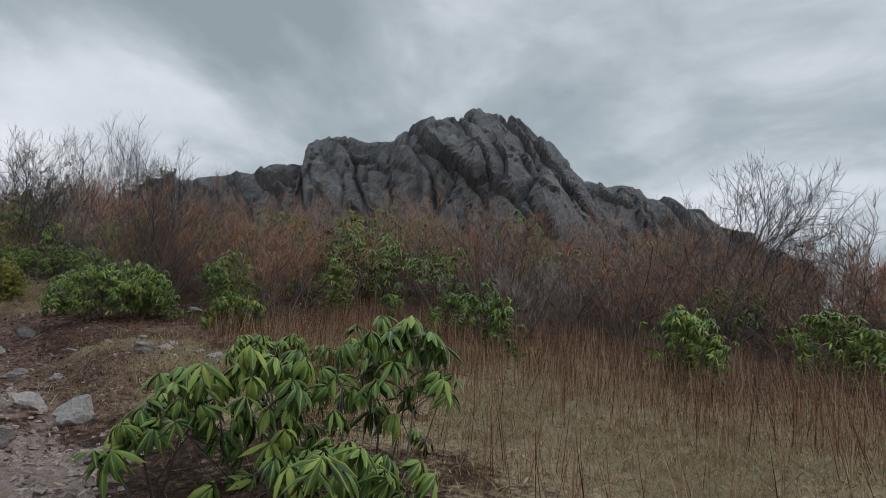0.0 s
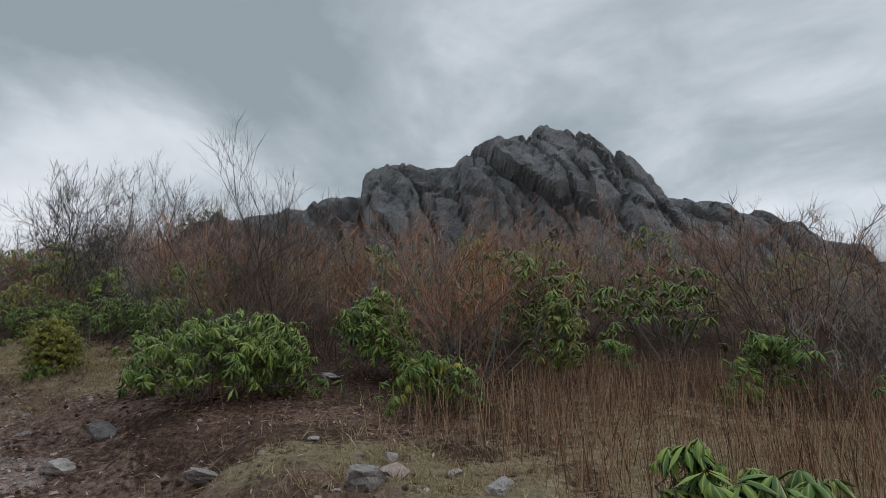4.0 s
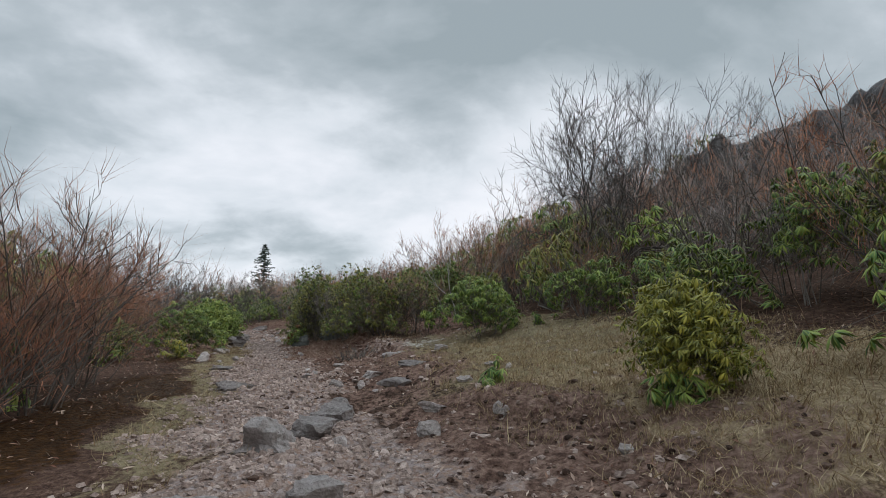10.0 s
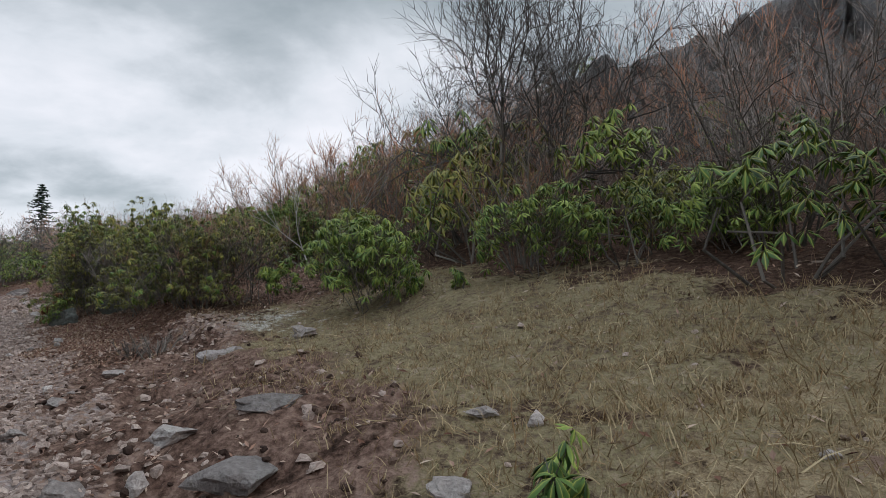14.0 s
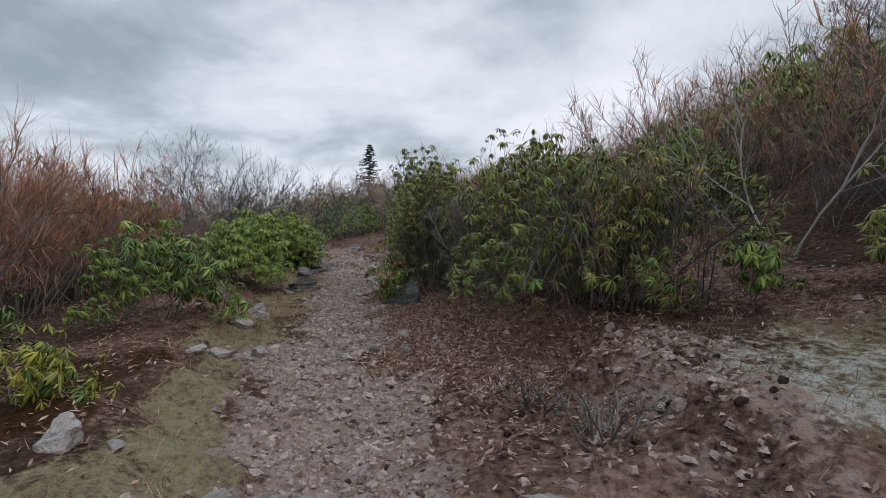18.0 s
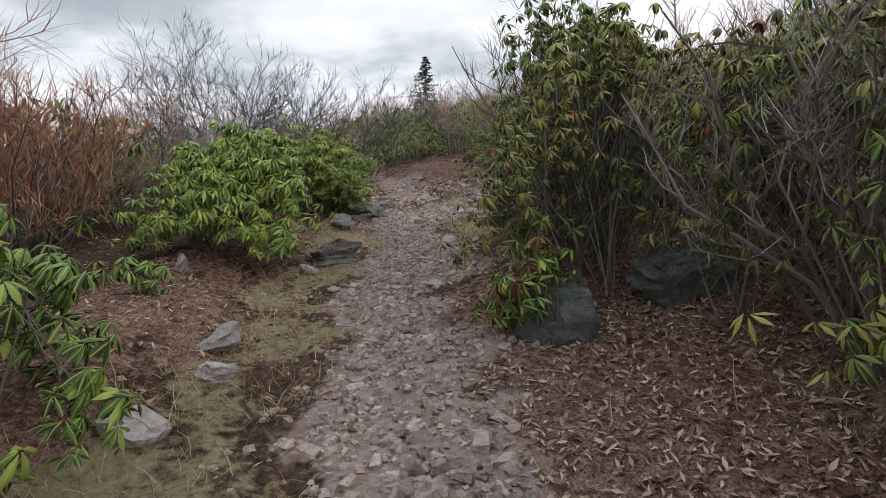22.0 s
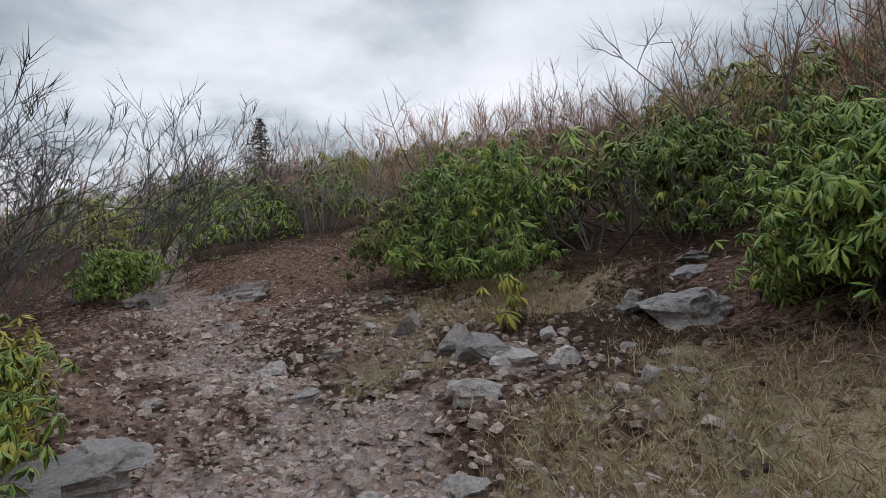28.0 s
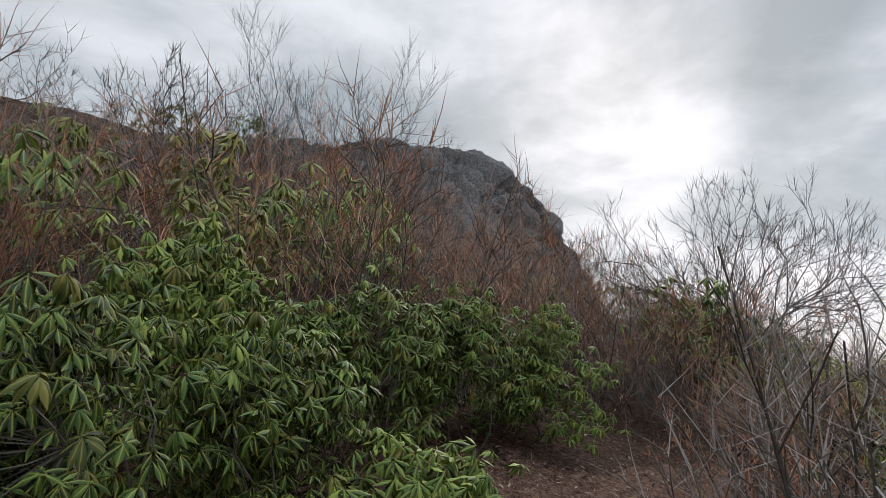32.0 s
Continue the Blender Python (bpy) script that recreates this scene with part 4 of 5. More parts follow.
lone_shrub(29, -34.6, 15.6, 3.8, 3.6, RED_TWIG, "broad leafless shrub with red-brown twig tips", 26, 13, 10, 0.0055)
lone_shrub(24, -28.8, 13.9, 3.5, 3.4, RED_TWIG, "broad leafless shrub with red-brown twig tips", 26, 13, 10, 0.0055)
lone_shrub(25, -31.6, 30.0, 3.0, 3.6, RED_TWIG, "tall leafless shrub on the slope above rhododendrons")
lone_shrub(26, -33.9, 30.6, 2.9, 3.6, TWIG, "tall leafless shrub on the slope above rhododendrons")
lone_shrub(27, -29.2, 29.4, 3.0, 3.4, RED_TWIG, "tall leafless shrub on the slope above rhododendrons")
lone_shrub(31, -29.0, 22.9, 3.0, 2.2, GREY_TWIG, "grey twiggy shrub leaning over the trail", 18, 10, 9)
lone_shrub(11, -24.6, 21.3, 1.9, 2.2, GREY_TWIG, "leafless shrub tangled with rhododendron")


def uphill_edge(s):
    return np.interp(s, (-12, 0, 8, 13, 17, 24, 31, 35, 37, 40, 43, 47, 60), (9.5, 9.5, 9.4, 7.8, 7.2, 7.3, 7.2, 6.9, 6.2, 4.6, 3.6, 2.0, 0.0))


def downhill_edge(s):
    return np.interp(s, (-12, 10, 18, 22, 28, 33, 40, 45, 50, 60), (-3.5, -3.2, -2.2, -2.4, -3.2, -4.2, -4.4, -6.0, -7.0, -7.0))


def free(x, y, r):
    return all((x - a) ** 2 + (y - b) ** 2 > (r + c) ** 2 * 0.6 for a, b, c in taken)


def joined(name, label, category, sources, spots):
    """Far shrubs as one mass: the sources' meshes set at many places, one object for each material."""
    sums = {}
    for which, m in spots:
        for c in sources[which].children:
            mat = c.data.materials[0]
            sums.setdefault(mat, []).append((c.data, np.array(m)))
    ob = thing(name, label, category, Matrix(), kind="stuff")
    cache = {}
    for mat, rows in sums.items():
        vs, fs, ribs, k = [], [], [], 0
        for me, m in rows:
            if me.name not in cache:
                me.calc_loop_triangles()
                v, f = np.empty(len(me.vertices) * 3), np.empty(len(me.loop_triangles) * 3, int)
                me.vertices.foreach_get("co", v)
                me.loop_triangles.foreach_get("vertices", f)
                rib = np.zeros(len(me.vertices))
                if "rib" in me.attributes:
                    me.attributes["rib"].data.foreach_get("value", rib)
                cache[me.name] = v.reshape(-1, 3), f.reshape(-1, 3), rib
            v, f, rib = cache[me.name]
            vs.append(v @ m[:3, :3].T + m[:3, 3])
            fs.append(f + k)
            ribs.append(rib)
            k += len(v)
        me = bpy.data.meshes.new(name)
        v, f = np.concatenate(vs), np.concatenate(fs)
        me.vertices.add(len(v))
        me.vertices.foreach_set("co", v.ravel())
        me.loops.add(f.size)
        me.loops.foreach_set("vertex_index", f.ravel())
        me.polygons.add(len(f))
        me.polygons.foreach_set("loop_start", np.arange(0, f.size, 3))
        me.update(calc_edges=True)
        me.attributes.new("rib", "FLOAT", "POINT").data.foreach_set("value", np.concatenate(ribs))
        me.materials.append(mat)
        tagged(part("growth", me, ob), kind="stuff")


def grow_thicket():
    rng = np.random.default_rng(77)
    near, far = [], []
    for s in np.arange(-14, 100, 1.25):
        for d in np.arange(-24, 34, 1.25):
            up, down = uphill_edge(s), downhill_edge(s)
            if down - 0.3 < d < up + 0.3 and s < 52:
                continue
            depth = (d - up if d > up else down - d) if s < 52 else s - 46
            if s > 34 and d > 0 and 4.2 < depth < 24:
                pass
            elif depth > 3 and rng.random() < 0.28 or depth > 9 and rng.random() < 0.42 or depth > 16 and rng.random() < 0.55:
                continue
            x, y = place(s + rng.uniform(-0.55, 0.55), d + rng.uniform(-0.55, 0.55))
            if y > np.interp(x, FOOT_X, FOOT_Y) - 0.3 and -28 < x < 24:
                continue
            if x * x + y * y < 9 or d < 0 and s < 6 or d < -9 and s < 22 or s > 58 and (d < -22 or d > 20) or s < -8 and d > 20:
                continue
            if free(x, y, 0.55):
                (near if depth < 4.2 and -4 < s < 50 else far).append((depth, x, y, s, d))
    masses = {0: [], 1: []}
    for x in np.arange(-29, -18, 1.3):
        for y in np.arange(33, 44, 1.3):
            q = np.array((x, y)) + rng.uniform(-0.6, 0.6, 2)
            z = crag_z(*q)
            if z is not None and rng.random() < np.interp(x, (-24, -18), (0.95, 0.4)):
                leafy = rng.random() < 0.35
                masses[int(leafy)].append((rng.integers(3 if leafy else 4), Matrix.Translation((q[0], q[1], z - 0.5)) @ Matrix.Rotation(rng.uniform(0, 6.28), 4, "Z") @ Matrix.Scale(rng.uniform(0.8, 1.15), 4)))
    for spots, close in ((near, True), (far, False)):
        for depth, x, y, s, d in spots:
            turn, k = rng.uniform(0, 6.28), rng.uniform(0.8, 1.25) * (1.18 if depth > 1.6 else 1.0) * ((1.05 if s > 40 else 1.45 if s > 24 else 1.22) if d < 0 else 1.0 if s > 40 else 1.2 if s > 26 else 1.0)
            green = 0.36 + 0.12 * (s > 33) * (d > 0) - 0.14 * (s < 12)
            leafy = bump_noise(x, y, 0.25, 4) * 1.2 + 0.5 < green and rng.random() < 0.85
            m = at_place(x, y, turn, k, rng.uniform(0.9, 1.28) if d < 0 and s < 38 or 22 < s < 38 else rng.uniform(0.9, 1.2) if s > 12 else rng.uniform(0.82, 1.08))
            if leafy and close:
                copy_thing(FAR_RHODOS[rng.integers(3)], m)
            elif close:
                copy_thing(SHRUBS[rng.integers(4)], m)
            else:
                masses[int(leafy)].append((rng.integers(3 if leafy else 4), m))
    joined("far_thicket", "leafless brown shrubs covering the slope", "shrubs", FAR_SHRUBS, masses[0])
    joined("far_evergreens", "dark evergreen shrubs scattered over the slope", "shrubs", FARTHER, masses[1])


grow_thicket()
for x, y, which, k, turn in ((-16.6, 23.7, 0, 1.25, 2.1), (-6.9, 14.5, 1, 0.95, 2.6), (-7.5, 14.5, 1, 0.72, 0.7), (-12.5, 28, 1, 1.0, 2.0), (-13.9, 25.4, 2, 1.1, 1.2), (-39.8, 20.6, 0, 0.95, 1.0), (7.2, 14.5, 0, 0.95, 2.2), (10.5, 15, 2, 1.3, 0.6), (-21.4, 24.6, 2, 0.75, 0.2), (-42.15, 26.0, 2, 1.5, 0.4), (-40.4, 22.0, 2, 1.7, 1.4), (-40.6, 23.4, 2, 1.4, 0.7)):
    copy_thing(TREES[which], at_place(x, y, turn, k, 1.15 if which == 0 else 1.0, 0.15))
for x, y, which, k, turn in ((-43, 23.5, 2, 1.6, 2.4), (-25, 37, 2, 1.5, 0.4), (-21, 34.5, 1, 1.25, 1.9), (-19, 33.5, 1, 1.4, 2.9), (-27, 38, 2, 1.5, 0.9), (-17.0, 33, 1, 1.2, 4.0), (-30, 40, 2, 1.6, 1.0), (-23, 35.5, 2, 1.5, 3.3), (-46, 31, 2, 1.3, 3.0)):
    copy_thing(TREES[which], at_place(x, y, turn, k, 1.0, 0.15))
pale_tree = bare_tree(170, 0.95, 2, 4, 0.022, 0.35, 1, 0.45, "slender bare tree with bleached pale bark", 0.03, 0.004, PALE_BARK)
pale_tree.matrix_basis = at_place(-21.4, 23.0)
for o in [*SHRUBS, *FAR_SHRUBS, *FAR_RHODOS, *FARTHER, *TREES]:
    for c in o.children_recursive:
        bpy.data.objects.remove(c)
    bpy.data.objects.remove(o)


def spruce(x, y, h):
    rng = np.random.default_rng(5)
    ob = thing("spruce_tree", "dark lone spruce standing above the far thicket", "tree", pose(x, y, float(surface(x, y)) - 0.2))
    trunk, crown = Pile(), Pile()
    tube(trunk, [(0, 0, 0), (0.03, 0, h * 0.5), (0, 0, h)], (0.14, 0.08, 0.01), 6)
    for z in np.linspace(0.12, 0.98, 22):
        reach = h * 0.4 * (1 - z) ** 0.85 + 0.1
        for k in range(7):
            a = rng.uniform(0, 6.28)
            length = reach * rng.uniform(0.6, 1.15)
            line = bend(rng, (0, 0, z * h), (math.cos(a), math.sin(a), -0.15), length, 4, 0.08, 0.08)
            tube(trunk, line, (0.02, 0.014, 0.01, 0.006), 3)
            for _ in range(26):
                j = rng.integers(0, 3)
                p = line[j] + (line[j + 1] - line[j]) * rng.random()
                q = p + rng.normal(0, 0.16, 3) * (1, 1, 0.7) + (0, 0, -0.05)
                side = rng.normal(0, 0.05, 3)
                crown.put([p - side, p + side, q], [(0, 1, 2)])
    part("trunk", trunk.mesh("trunk", BARK), ob)
    part("crown", crown.mesh("crown", NEEDLE), ob)


spruce(-96, 58, 8.0)


# ---- rocks and small ground cover ----
def ico(sub):
    bm = bmesh.new()
    bmesh.ops.create_icosphere(bm, subdivisions=sub, radius=1.0)
    v, f = np.array([p.co for p in bm.verts]), [tuple(p.index for p in q.verts) for q in bm.faces]
    bm.free()
    return v, f


ICO = {k: ico(k) for k in (1, 2, 3, 4)}


def angular(rng, sub, cuts, rough):
    """A broken stone: a ball cut by planes, with a rough skin."""
    v, f = ICO[sub]
    v = v.copy()
    for _ in range(cuts):
        n = rng.normal(0, 1, 3)
        n /= np.linalg.norm(n)
        over = np.maximum(v @ n - rng.uniform(0.35, 0.75), 0)
        v -= over[:, None] * n
    if sub > 2:
        band = np.array([noise.noise(Vector((0.6 * p[0], 0.6 * p[1], p[2] * 5.5)) + Vector((cuts, rough * 70, 1))) for p in v])
        v[:, :2] *= (1 + 0.2 * band)[:, None]
    skin = np.array([noise.fractal(Vector(p) * 1.9 + Vector((rough * 90, cuts, sub)), 0.8, 2.1, 3) for p in v])
    grit = np.array([noise.noise(Vector(p) * 6.0 + Vector((cuts, rough * 50, 3))) for p in v])
    return v * (1 + rough * skin + 0.085 * grit)[:, None], f


def rock(x, y, w, h, mat=ROCK, label="weathered grey rock half sunk in the soil", sink=0.34, cuts=11, layers=0):
    rng = np.random.default_rng(int(abs(x * 311 + y * 173) * 10))
    v, f = angular(rng, 4 if w > 0.6 else 3 if w > 0.18 else 2, cuts, 0.19)
    turn = rng.uniform(-0.5, 0.5)
    size = np.ptp(v, axis=0)
    v = v / size * (w, w * rng.uniform(0.6, 0.9), max(h, 0.3 * w) * 1.3)
    if layers:
        ledge = np.round((v[:, 2] / np.ptp(v[:, 2]) + 0.5 + 0.1 * v[:, 0] / w) * layers).astype(int).clip(0, layers)
        v[:, :2] *= rng.uniform(0.86, 1.12, layers + 1)[ledge][:, None]
        v[:, 2] += 0.25 * (ledge / layers * np.ptp(v[:, 2]) + v[:, 2].min() - v[:, 2])
    pile = Pile()
    pile.put(v, f)
    ob = new("rock", pile.mesh("rock", mat))
    tall = max(h, 0.3 * w) * 1.35
    ob.matrix_basis = Matrix.Translation((x, y, float(surface(x, y)) + tall * (0.5 - sink))) @ Matrix.Rotation(0.62 + turn, 4, "Z") @ Matrix.Rotation(rng.normal(0, 0.12), 4, "X") @ Matrix.Rotation(rng.normal(0, 0.12), 4, "Y")
    return tagged(ob, label, "rock", "rocks along the trail")


rock(-7.92, 11.47, 0.58, 0.23, SLATE, "flat layered grey slab bedded in the trail edge", 0.4, 8, 4)
rock(-3.86, 5.71, 0.34, 0.17, label="angular grey stone lying beside the trail")
rock(-3.15, 5.35, 0.34, 0.21, label="angular grey stone lying beside the trail")
rock(-3.34, 4.68, 0.20, 0.20)
rock(-5.20, 8.23, 0.29, 0.12)
rock(-2.54, 4.60, 0.23, 0.11)
rock(-5.97, 8.46, 0.38, 0.15, label="angular grey stone lying beside the trail")
rock(-3.21, 8.51, 0.30, 0.14, label="angular grey stone lying beside the trail")
rock(-7.81, 10.53, 0.38, 0.15, label="angular grey stone lying beside the trail")
rock(-5.80, 9.59, 0.41, 0.11, label="angular grey stone lying beside the trail")
rock(-4.12, 8.45, 0.36, 0.22, label="angular grey stone lying beside the trail")
rock(-4.08, 9.05, 0.15, 0.08)
rock(-3.54, 8.81, 0.13, 0.06)
rock(-4.91, 9.83, 0.12, 0.04)
rock(-9.09, 11.68, 0.30, 0.09, label="angular grey stone lying beside the trail")
rock(-5.63, 13.38, 0.35, 0.12, label="angular grey stone lying beside the trail")
rock(-3.37, 10.78, 0.15, 0.06)
rock(-12.60, 11.05, 0.67, 0.25, SLATE, "flat layered grey slab bedded in the trail edge", 0.4, 8, 4)
rock(-12.70, 11.85, 0.43, 0.24, SLATE, "flat layered grey slab bedded in the trail edge", 0.4, 8, 4)
rock(-11.37, 11.78, 0.52, 0.11, SLATE, "flat layered grey slab bedded in the trail edge", 0.4, 8, 4)
rock(-10.71, 12.46, 0.41, 0.13, label="angular grey stone lying beside the trail")
rock(-9.96, 12.83, 0.21, 0.08)
rock(-13.96, 14.36, 0.33, 0.13, label="angular grey stone lying beside the trail")
rock(-15.52, 15.22, 0.54, 0.14, SLATE, "flat layered grey slab bedded in the trail edge", 0.4, 8, 4)
rock(-12.06, 12.58, 0.27, 0.08)
rock(-11.40, 11.18, 0.32, 0.07, label="angular grey stone lying beside the trail")
rock(-13.03, 14.48, 0.11, 0.10)
rock(-12.12, 10.60, 0.20, 0.20)
rock(-13.86, 12.15, 0.72, 0.32, SLATE, "flat layered grey slab bedded in the trail edge", 0.4, 8, 4)
rock(-14.36, 12.99, 0.53, 0.28, SLATE, "flat layered grey slab bedded in the trail edge", 0.4, 8, 4)
rock(-14.92, 13.76, 0.67, 0.36, SLATE, "flat layered grey slab bedded in the trail edge", 0.4, 8, 4)
rock(-13.25, 13.59, 0.26, 0.15)
rock(-13.63, 12.80, 0.15, 0.15)
rock(-13.13, 14.49, 0.11, 0.11)
rock(-18.26, 17.56, 0.48, 0.25, SLATE, "flat layered grey slab bedded in the trail edge", 0.4, 8, 4)
rock(-15.92, 15.97, 0.46, 0.14, SLATE, "flat layered grey slab bedded in the trail edge", 0.4, 8, 4)
rock(-11.40, 13.99, 0.16, 0.09)
rock(-17.96, 14.02, 0.63, 0.09, SLATE, "flat layered grey slab bedded in the trail edge", 0.4, 8, 4)
rock(-14.16, 15.14, 0.23, 0.10)
rock(-16.58, 15.57, 0.40, 0.14, label="angular grey stone lying beside the trail")
rock(-14.05, 15.88, 0.09, 0.09)
rock(-16.32, 14.70, 0.26, 0.14)
rock(-16.11, 15.00, 0.12, 0.12)
rock(-15.65, 14.91, 0.09, 0.06)
rock(-12.71, 15.83, 0.09, 0.04)
rock(-19.95, 17.41, 0.27, 0.10)
rock(-19.26, 16.37, 0.29, 0.08)
rock(-17.99, 15.34, 0.21, 0.08)
rock(-14.34, 15.88, 0.20, 0.06)
rock(-18.04, 18.74, 0.33, 0.13, label="angular grey stone lying beside the trail")
rock(-22.36, 15.43, 0.36, 0.24, label="angular grey stone lying beside the trail")
rock(-20.65, 15.10, 0.46, 0.10, SLATE, "flat layered grey slab bedded in the trail edge", 0.4, 8, 4)
rock(-21.45, 16.18, 0.24, 0.16)
rock(-19.88, 16.86, 0.12, 0.06)
rock(-18.35, 18.95, 0.22, 0.11)
rock(-20.26, 16.82, 0.11, 0.08)
rock(-22.16, 15.72, 0.13, 0.07)
rock(-24.62, 19.43, 0.21, 0.11)
rock(-28.06, 18.56, 0.45, 0.20, SLATE, "flat layered grey slab bedded in the trail edge", 0.4, 8, 4)
rock(-27.34, 18.43, 0.29, 0.11)
rock(-26.68, 17.90, 0.37, 0.14, label="angular grey stone lying beside the trail")
rock(-25.16, 17.66, 0.22, 0.13)
rock(-25.31, 17.21, 0.37, 0.12, label="angular grey stone lying beside the trail")
rock(-25.04, 16.91, 0.37, 0.10, label="angular grey stone lying beside the trail")
rock(-23.65, 18.87, 0.11, 0.10)
rock(-23.90, 19.47, 0.13, 0.05)
rock(-24.41, 18.83, 0.11, 0.08)
rock(-24.26, 18.44, 0.15, 0.07)
rock(-30.76, 20.53, 0.89, 0.31, SLATE, "flat layered grey slab bedded in the trail edge", 0.4, 8, 4)
rock(-33.15, 21.57, 0.57, 0.28, SLATE, "flat layered grey slab bedded in the trail edge", 0.4, 8, 4)
rock(-34.93, 22.87, 0.92, 0.33, SLATE, "flat layered grey slab bedded in the trail edge", 0.4, 8, 4)
rock(-32.05, 23.69, 0.51, 0.19, SLATE, "flat layered grey slab bedded in the trail edge", 0.4, 8, 4)
rock(-30.18, 22.03, 0.27, 0.21)
rock(-30.27, 20.06, 0.30, 0.11, label="angular grey stone lying beside the trail")
rock(-29.33, 20.00, 0.16, 0.08)
rock(-28.96, 20.06, 0.13, 0.12)
rock(-28.80, 19.97, 0.11, 0.08)
rock(-28.48, 20.79, 0.23, 0.06)
rock(-34.24, 25.62, 0.50, 0.26, SLATE, "flat layered grey slab bedded in the trail edge", 0.4, 8, 4)
rock(-30.32, 18.60, 0.27, 0.24)
rock(-39.24, 26.16, 0.95, 0.31, SLATE, "flat layered grey slab bedded in the trail edge", 0.4, 8, 4)
rock(-40.28, 25.31, 0.73, 0.24, SLATE, "flat layered grey slab bedded in the trail edge", 0.4, 8, 4)
rock(-34.38, 22.68, 0.71, 0.39, SLATE, "flat layered grey slab bedded in the trail edge", 0.4, 8, 4)
rock(-35.43, 23.36, 0.59, 0.17, SLATE, "flat layered grey slab bedded in the trail edge", 0.4, 8, 4)
rock(-34.11, 22.33, 0.59, 0.18, SLATE, "flat layered grey slab bedded in the trail edge", 0.4, 8, 4)
rock(-32.42, 24.35, 0.27, 0.14)
rock(-32.97, 23.96, 0.23, 0.11)
rock(-33.48, 23.90, 0.19, 0.16)
rock(-32.58, 23.71, 0.11, 0.11)
rock(-31.93, 24.10, 0.14, 0.10)
rock(-32.96, 22.92, 0.18, 0.11)
rock(-33.29, 24.38, 0.26, 0.08)
rock(-33.88, 23.23, 0.17, 0.06)
rock(-35.45, 25.99, 0.36, 0.24, label="angular grey stone lying beside the trail")
rock(-34.60, 25.70, 0.33, 0.25, label="angular grey stone lying beside the trail")
rock(-33.77, 25.05, 0.37, 0.17, label="angular grey stone lying beside the trail")
rock(-34.01, 25.59, 0.23, 0.13)
rock(-33.92, 25.79, 0.31, 0.09, label="angular grey stone lying beside the trail")
rock(-33.55, 25.72, 0.28, 0.14)
rock(-35.92, 24.79, 0.34, 0.15, label="angular grey stone lying beside the trail")
rock(-35.14, 24.60, 0.25, 0.12)
rock(-35.48, 24.50, 0.16, 0.07)
rock(-37.72, 25.29, 0.25, 0.13)
rock(-32.88, 25.63, 0.12, 0.13)
rock(-32.77, 25.99, 0.22, 0.07)
rock(-36.02, 23.82, 0.21, 0.08)
rock(-33.34, 26.30, 0.14, 0.07)
rock(-34.00, 26.22, 0.16, 0.09)
rock(-35.67, 25.22, 0.21, 0.09)
rock(-39.88, 25.23, 0.43, 0.23, SLATE, "flat layered grey slab bedded in the trail edge", 0.4, 8, 4)
rock(-37.95, 25.85, 0.19, 0.10)
rock(-35.98, 25.91, 0.14, 0.09)
rock(-33.87, 27.41, 0.22, 0.14)
rock(-36.79, 26.86, 0.19, 0.08)

rock(-26.25, 20.55, 0.65, 0.5, BOULDER, "mossy grey boulder under a rhododendron", 0.35, 4)
rock(-26.0, 21.6, 0.9, 0.4, BOULDER, "mossy grey boulder half hidden by rhododendron stems", 0.35, 4)
rock(-33.2, 26.95, 0.8, 0.27, SLATE, "large layered grey rock at the foot of the thicket", 0.42, 8, 6)
rock(-33.75, 27.1, 0.42, 0.16, SLATE, "small grey slab against the large rock", 0.4, 8, 3)
rock(-33.56, 28.1, 0.42, 0.12, SLATE, "flat grey stone step among fallen leaves")
rock(-33.42, 27.75, 0.4, 0.09, SLATE, "flat grey stone step behind the large rock")


def scatter(rng, n, s_range, d_range, weight, floor=0.25):
    """Places on the ground, taken where weight (a function of the zones) is high."""
    s, d = rng.uniform(*s_range, n), rng.uniform(*d_range, n)
    x, y = place(s, d)
    keep = rng.uniform(floor, 1, n) < weight(zones(x, y), s, d)
    x, y = x[keep], y[keep]
    return x, y, surface(x, y)


def poses(rng, x, y, z, size, flat=(1, 1, 1), lean=0.3):
    """4 x 4 poses with a free turn, some lean and a size for each."""
    n = len(x)
    a, b, c = rng.uniform(0, 6.283, n), rng.normal(0, lean, n), rng.normal(0, lean, n)
    m = np.zeros((n, 4, 4))
    ca, sa, cb, sb, cc, sc = np.cos(a), np.sin(a), np.cos(b), np.sin(b), np.cos(c), np.sin(c)
    m[:, 0, 0], m[:, 0, 1], m[:, 0, 2] = ca * cb, ca * sb * sc - sa * cc, ca * sb * cc + sa * sc
    m[:, 1, 0], m[:, 1, 1], m[:, 1, 2] = sa * cb, sa * sb * sc + ca * cc, sa * sb * cc - ca * sc
    m[:, 2, 0], m[:, 2, 1], m[:, 2, 2] = -sb, cb * sc, cb * cc
    m[:, :3, :3] *= size[:, None, None] * np.array(flat)[None, None, :]
    m[:, :3, 3] = np.stack([x, y, z], -1)
    m[:, 3, 3] = 1
    return m


def stuff(name, label, category, me):
    return tagged(new(name, me), label, category, kind="stuff")


def box_stone(rng):
    v = np.array([(a, b, c) for a in (-1, 1) for b in (-1, 1) for c in (-1, 1)], float) * 0.5
    v[:, :2] *= np.where(v[:, 2:] > 0, rng.uniform(0.5, 0.85), 1.0)
    v += rng.normal(0, 0.09, v.shape)
    return v, [(0, 1, 3, 2), (4, 6, 7, 5), (0, 4, 5, 1), (2, 3, 7, 6), (0, 2, 6, 4), (1, 5, 7, 3)]


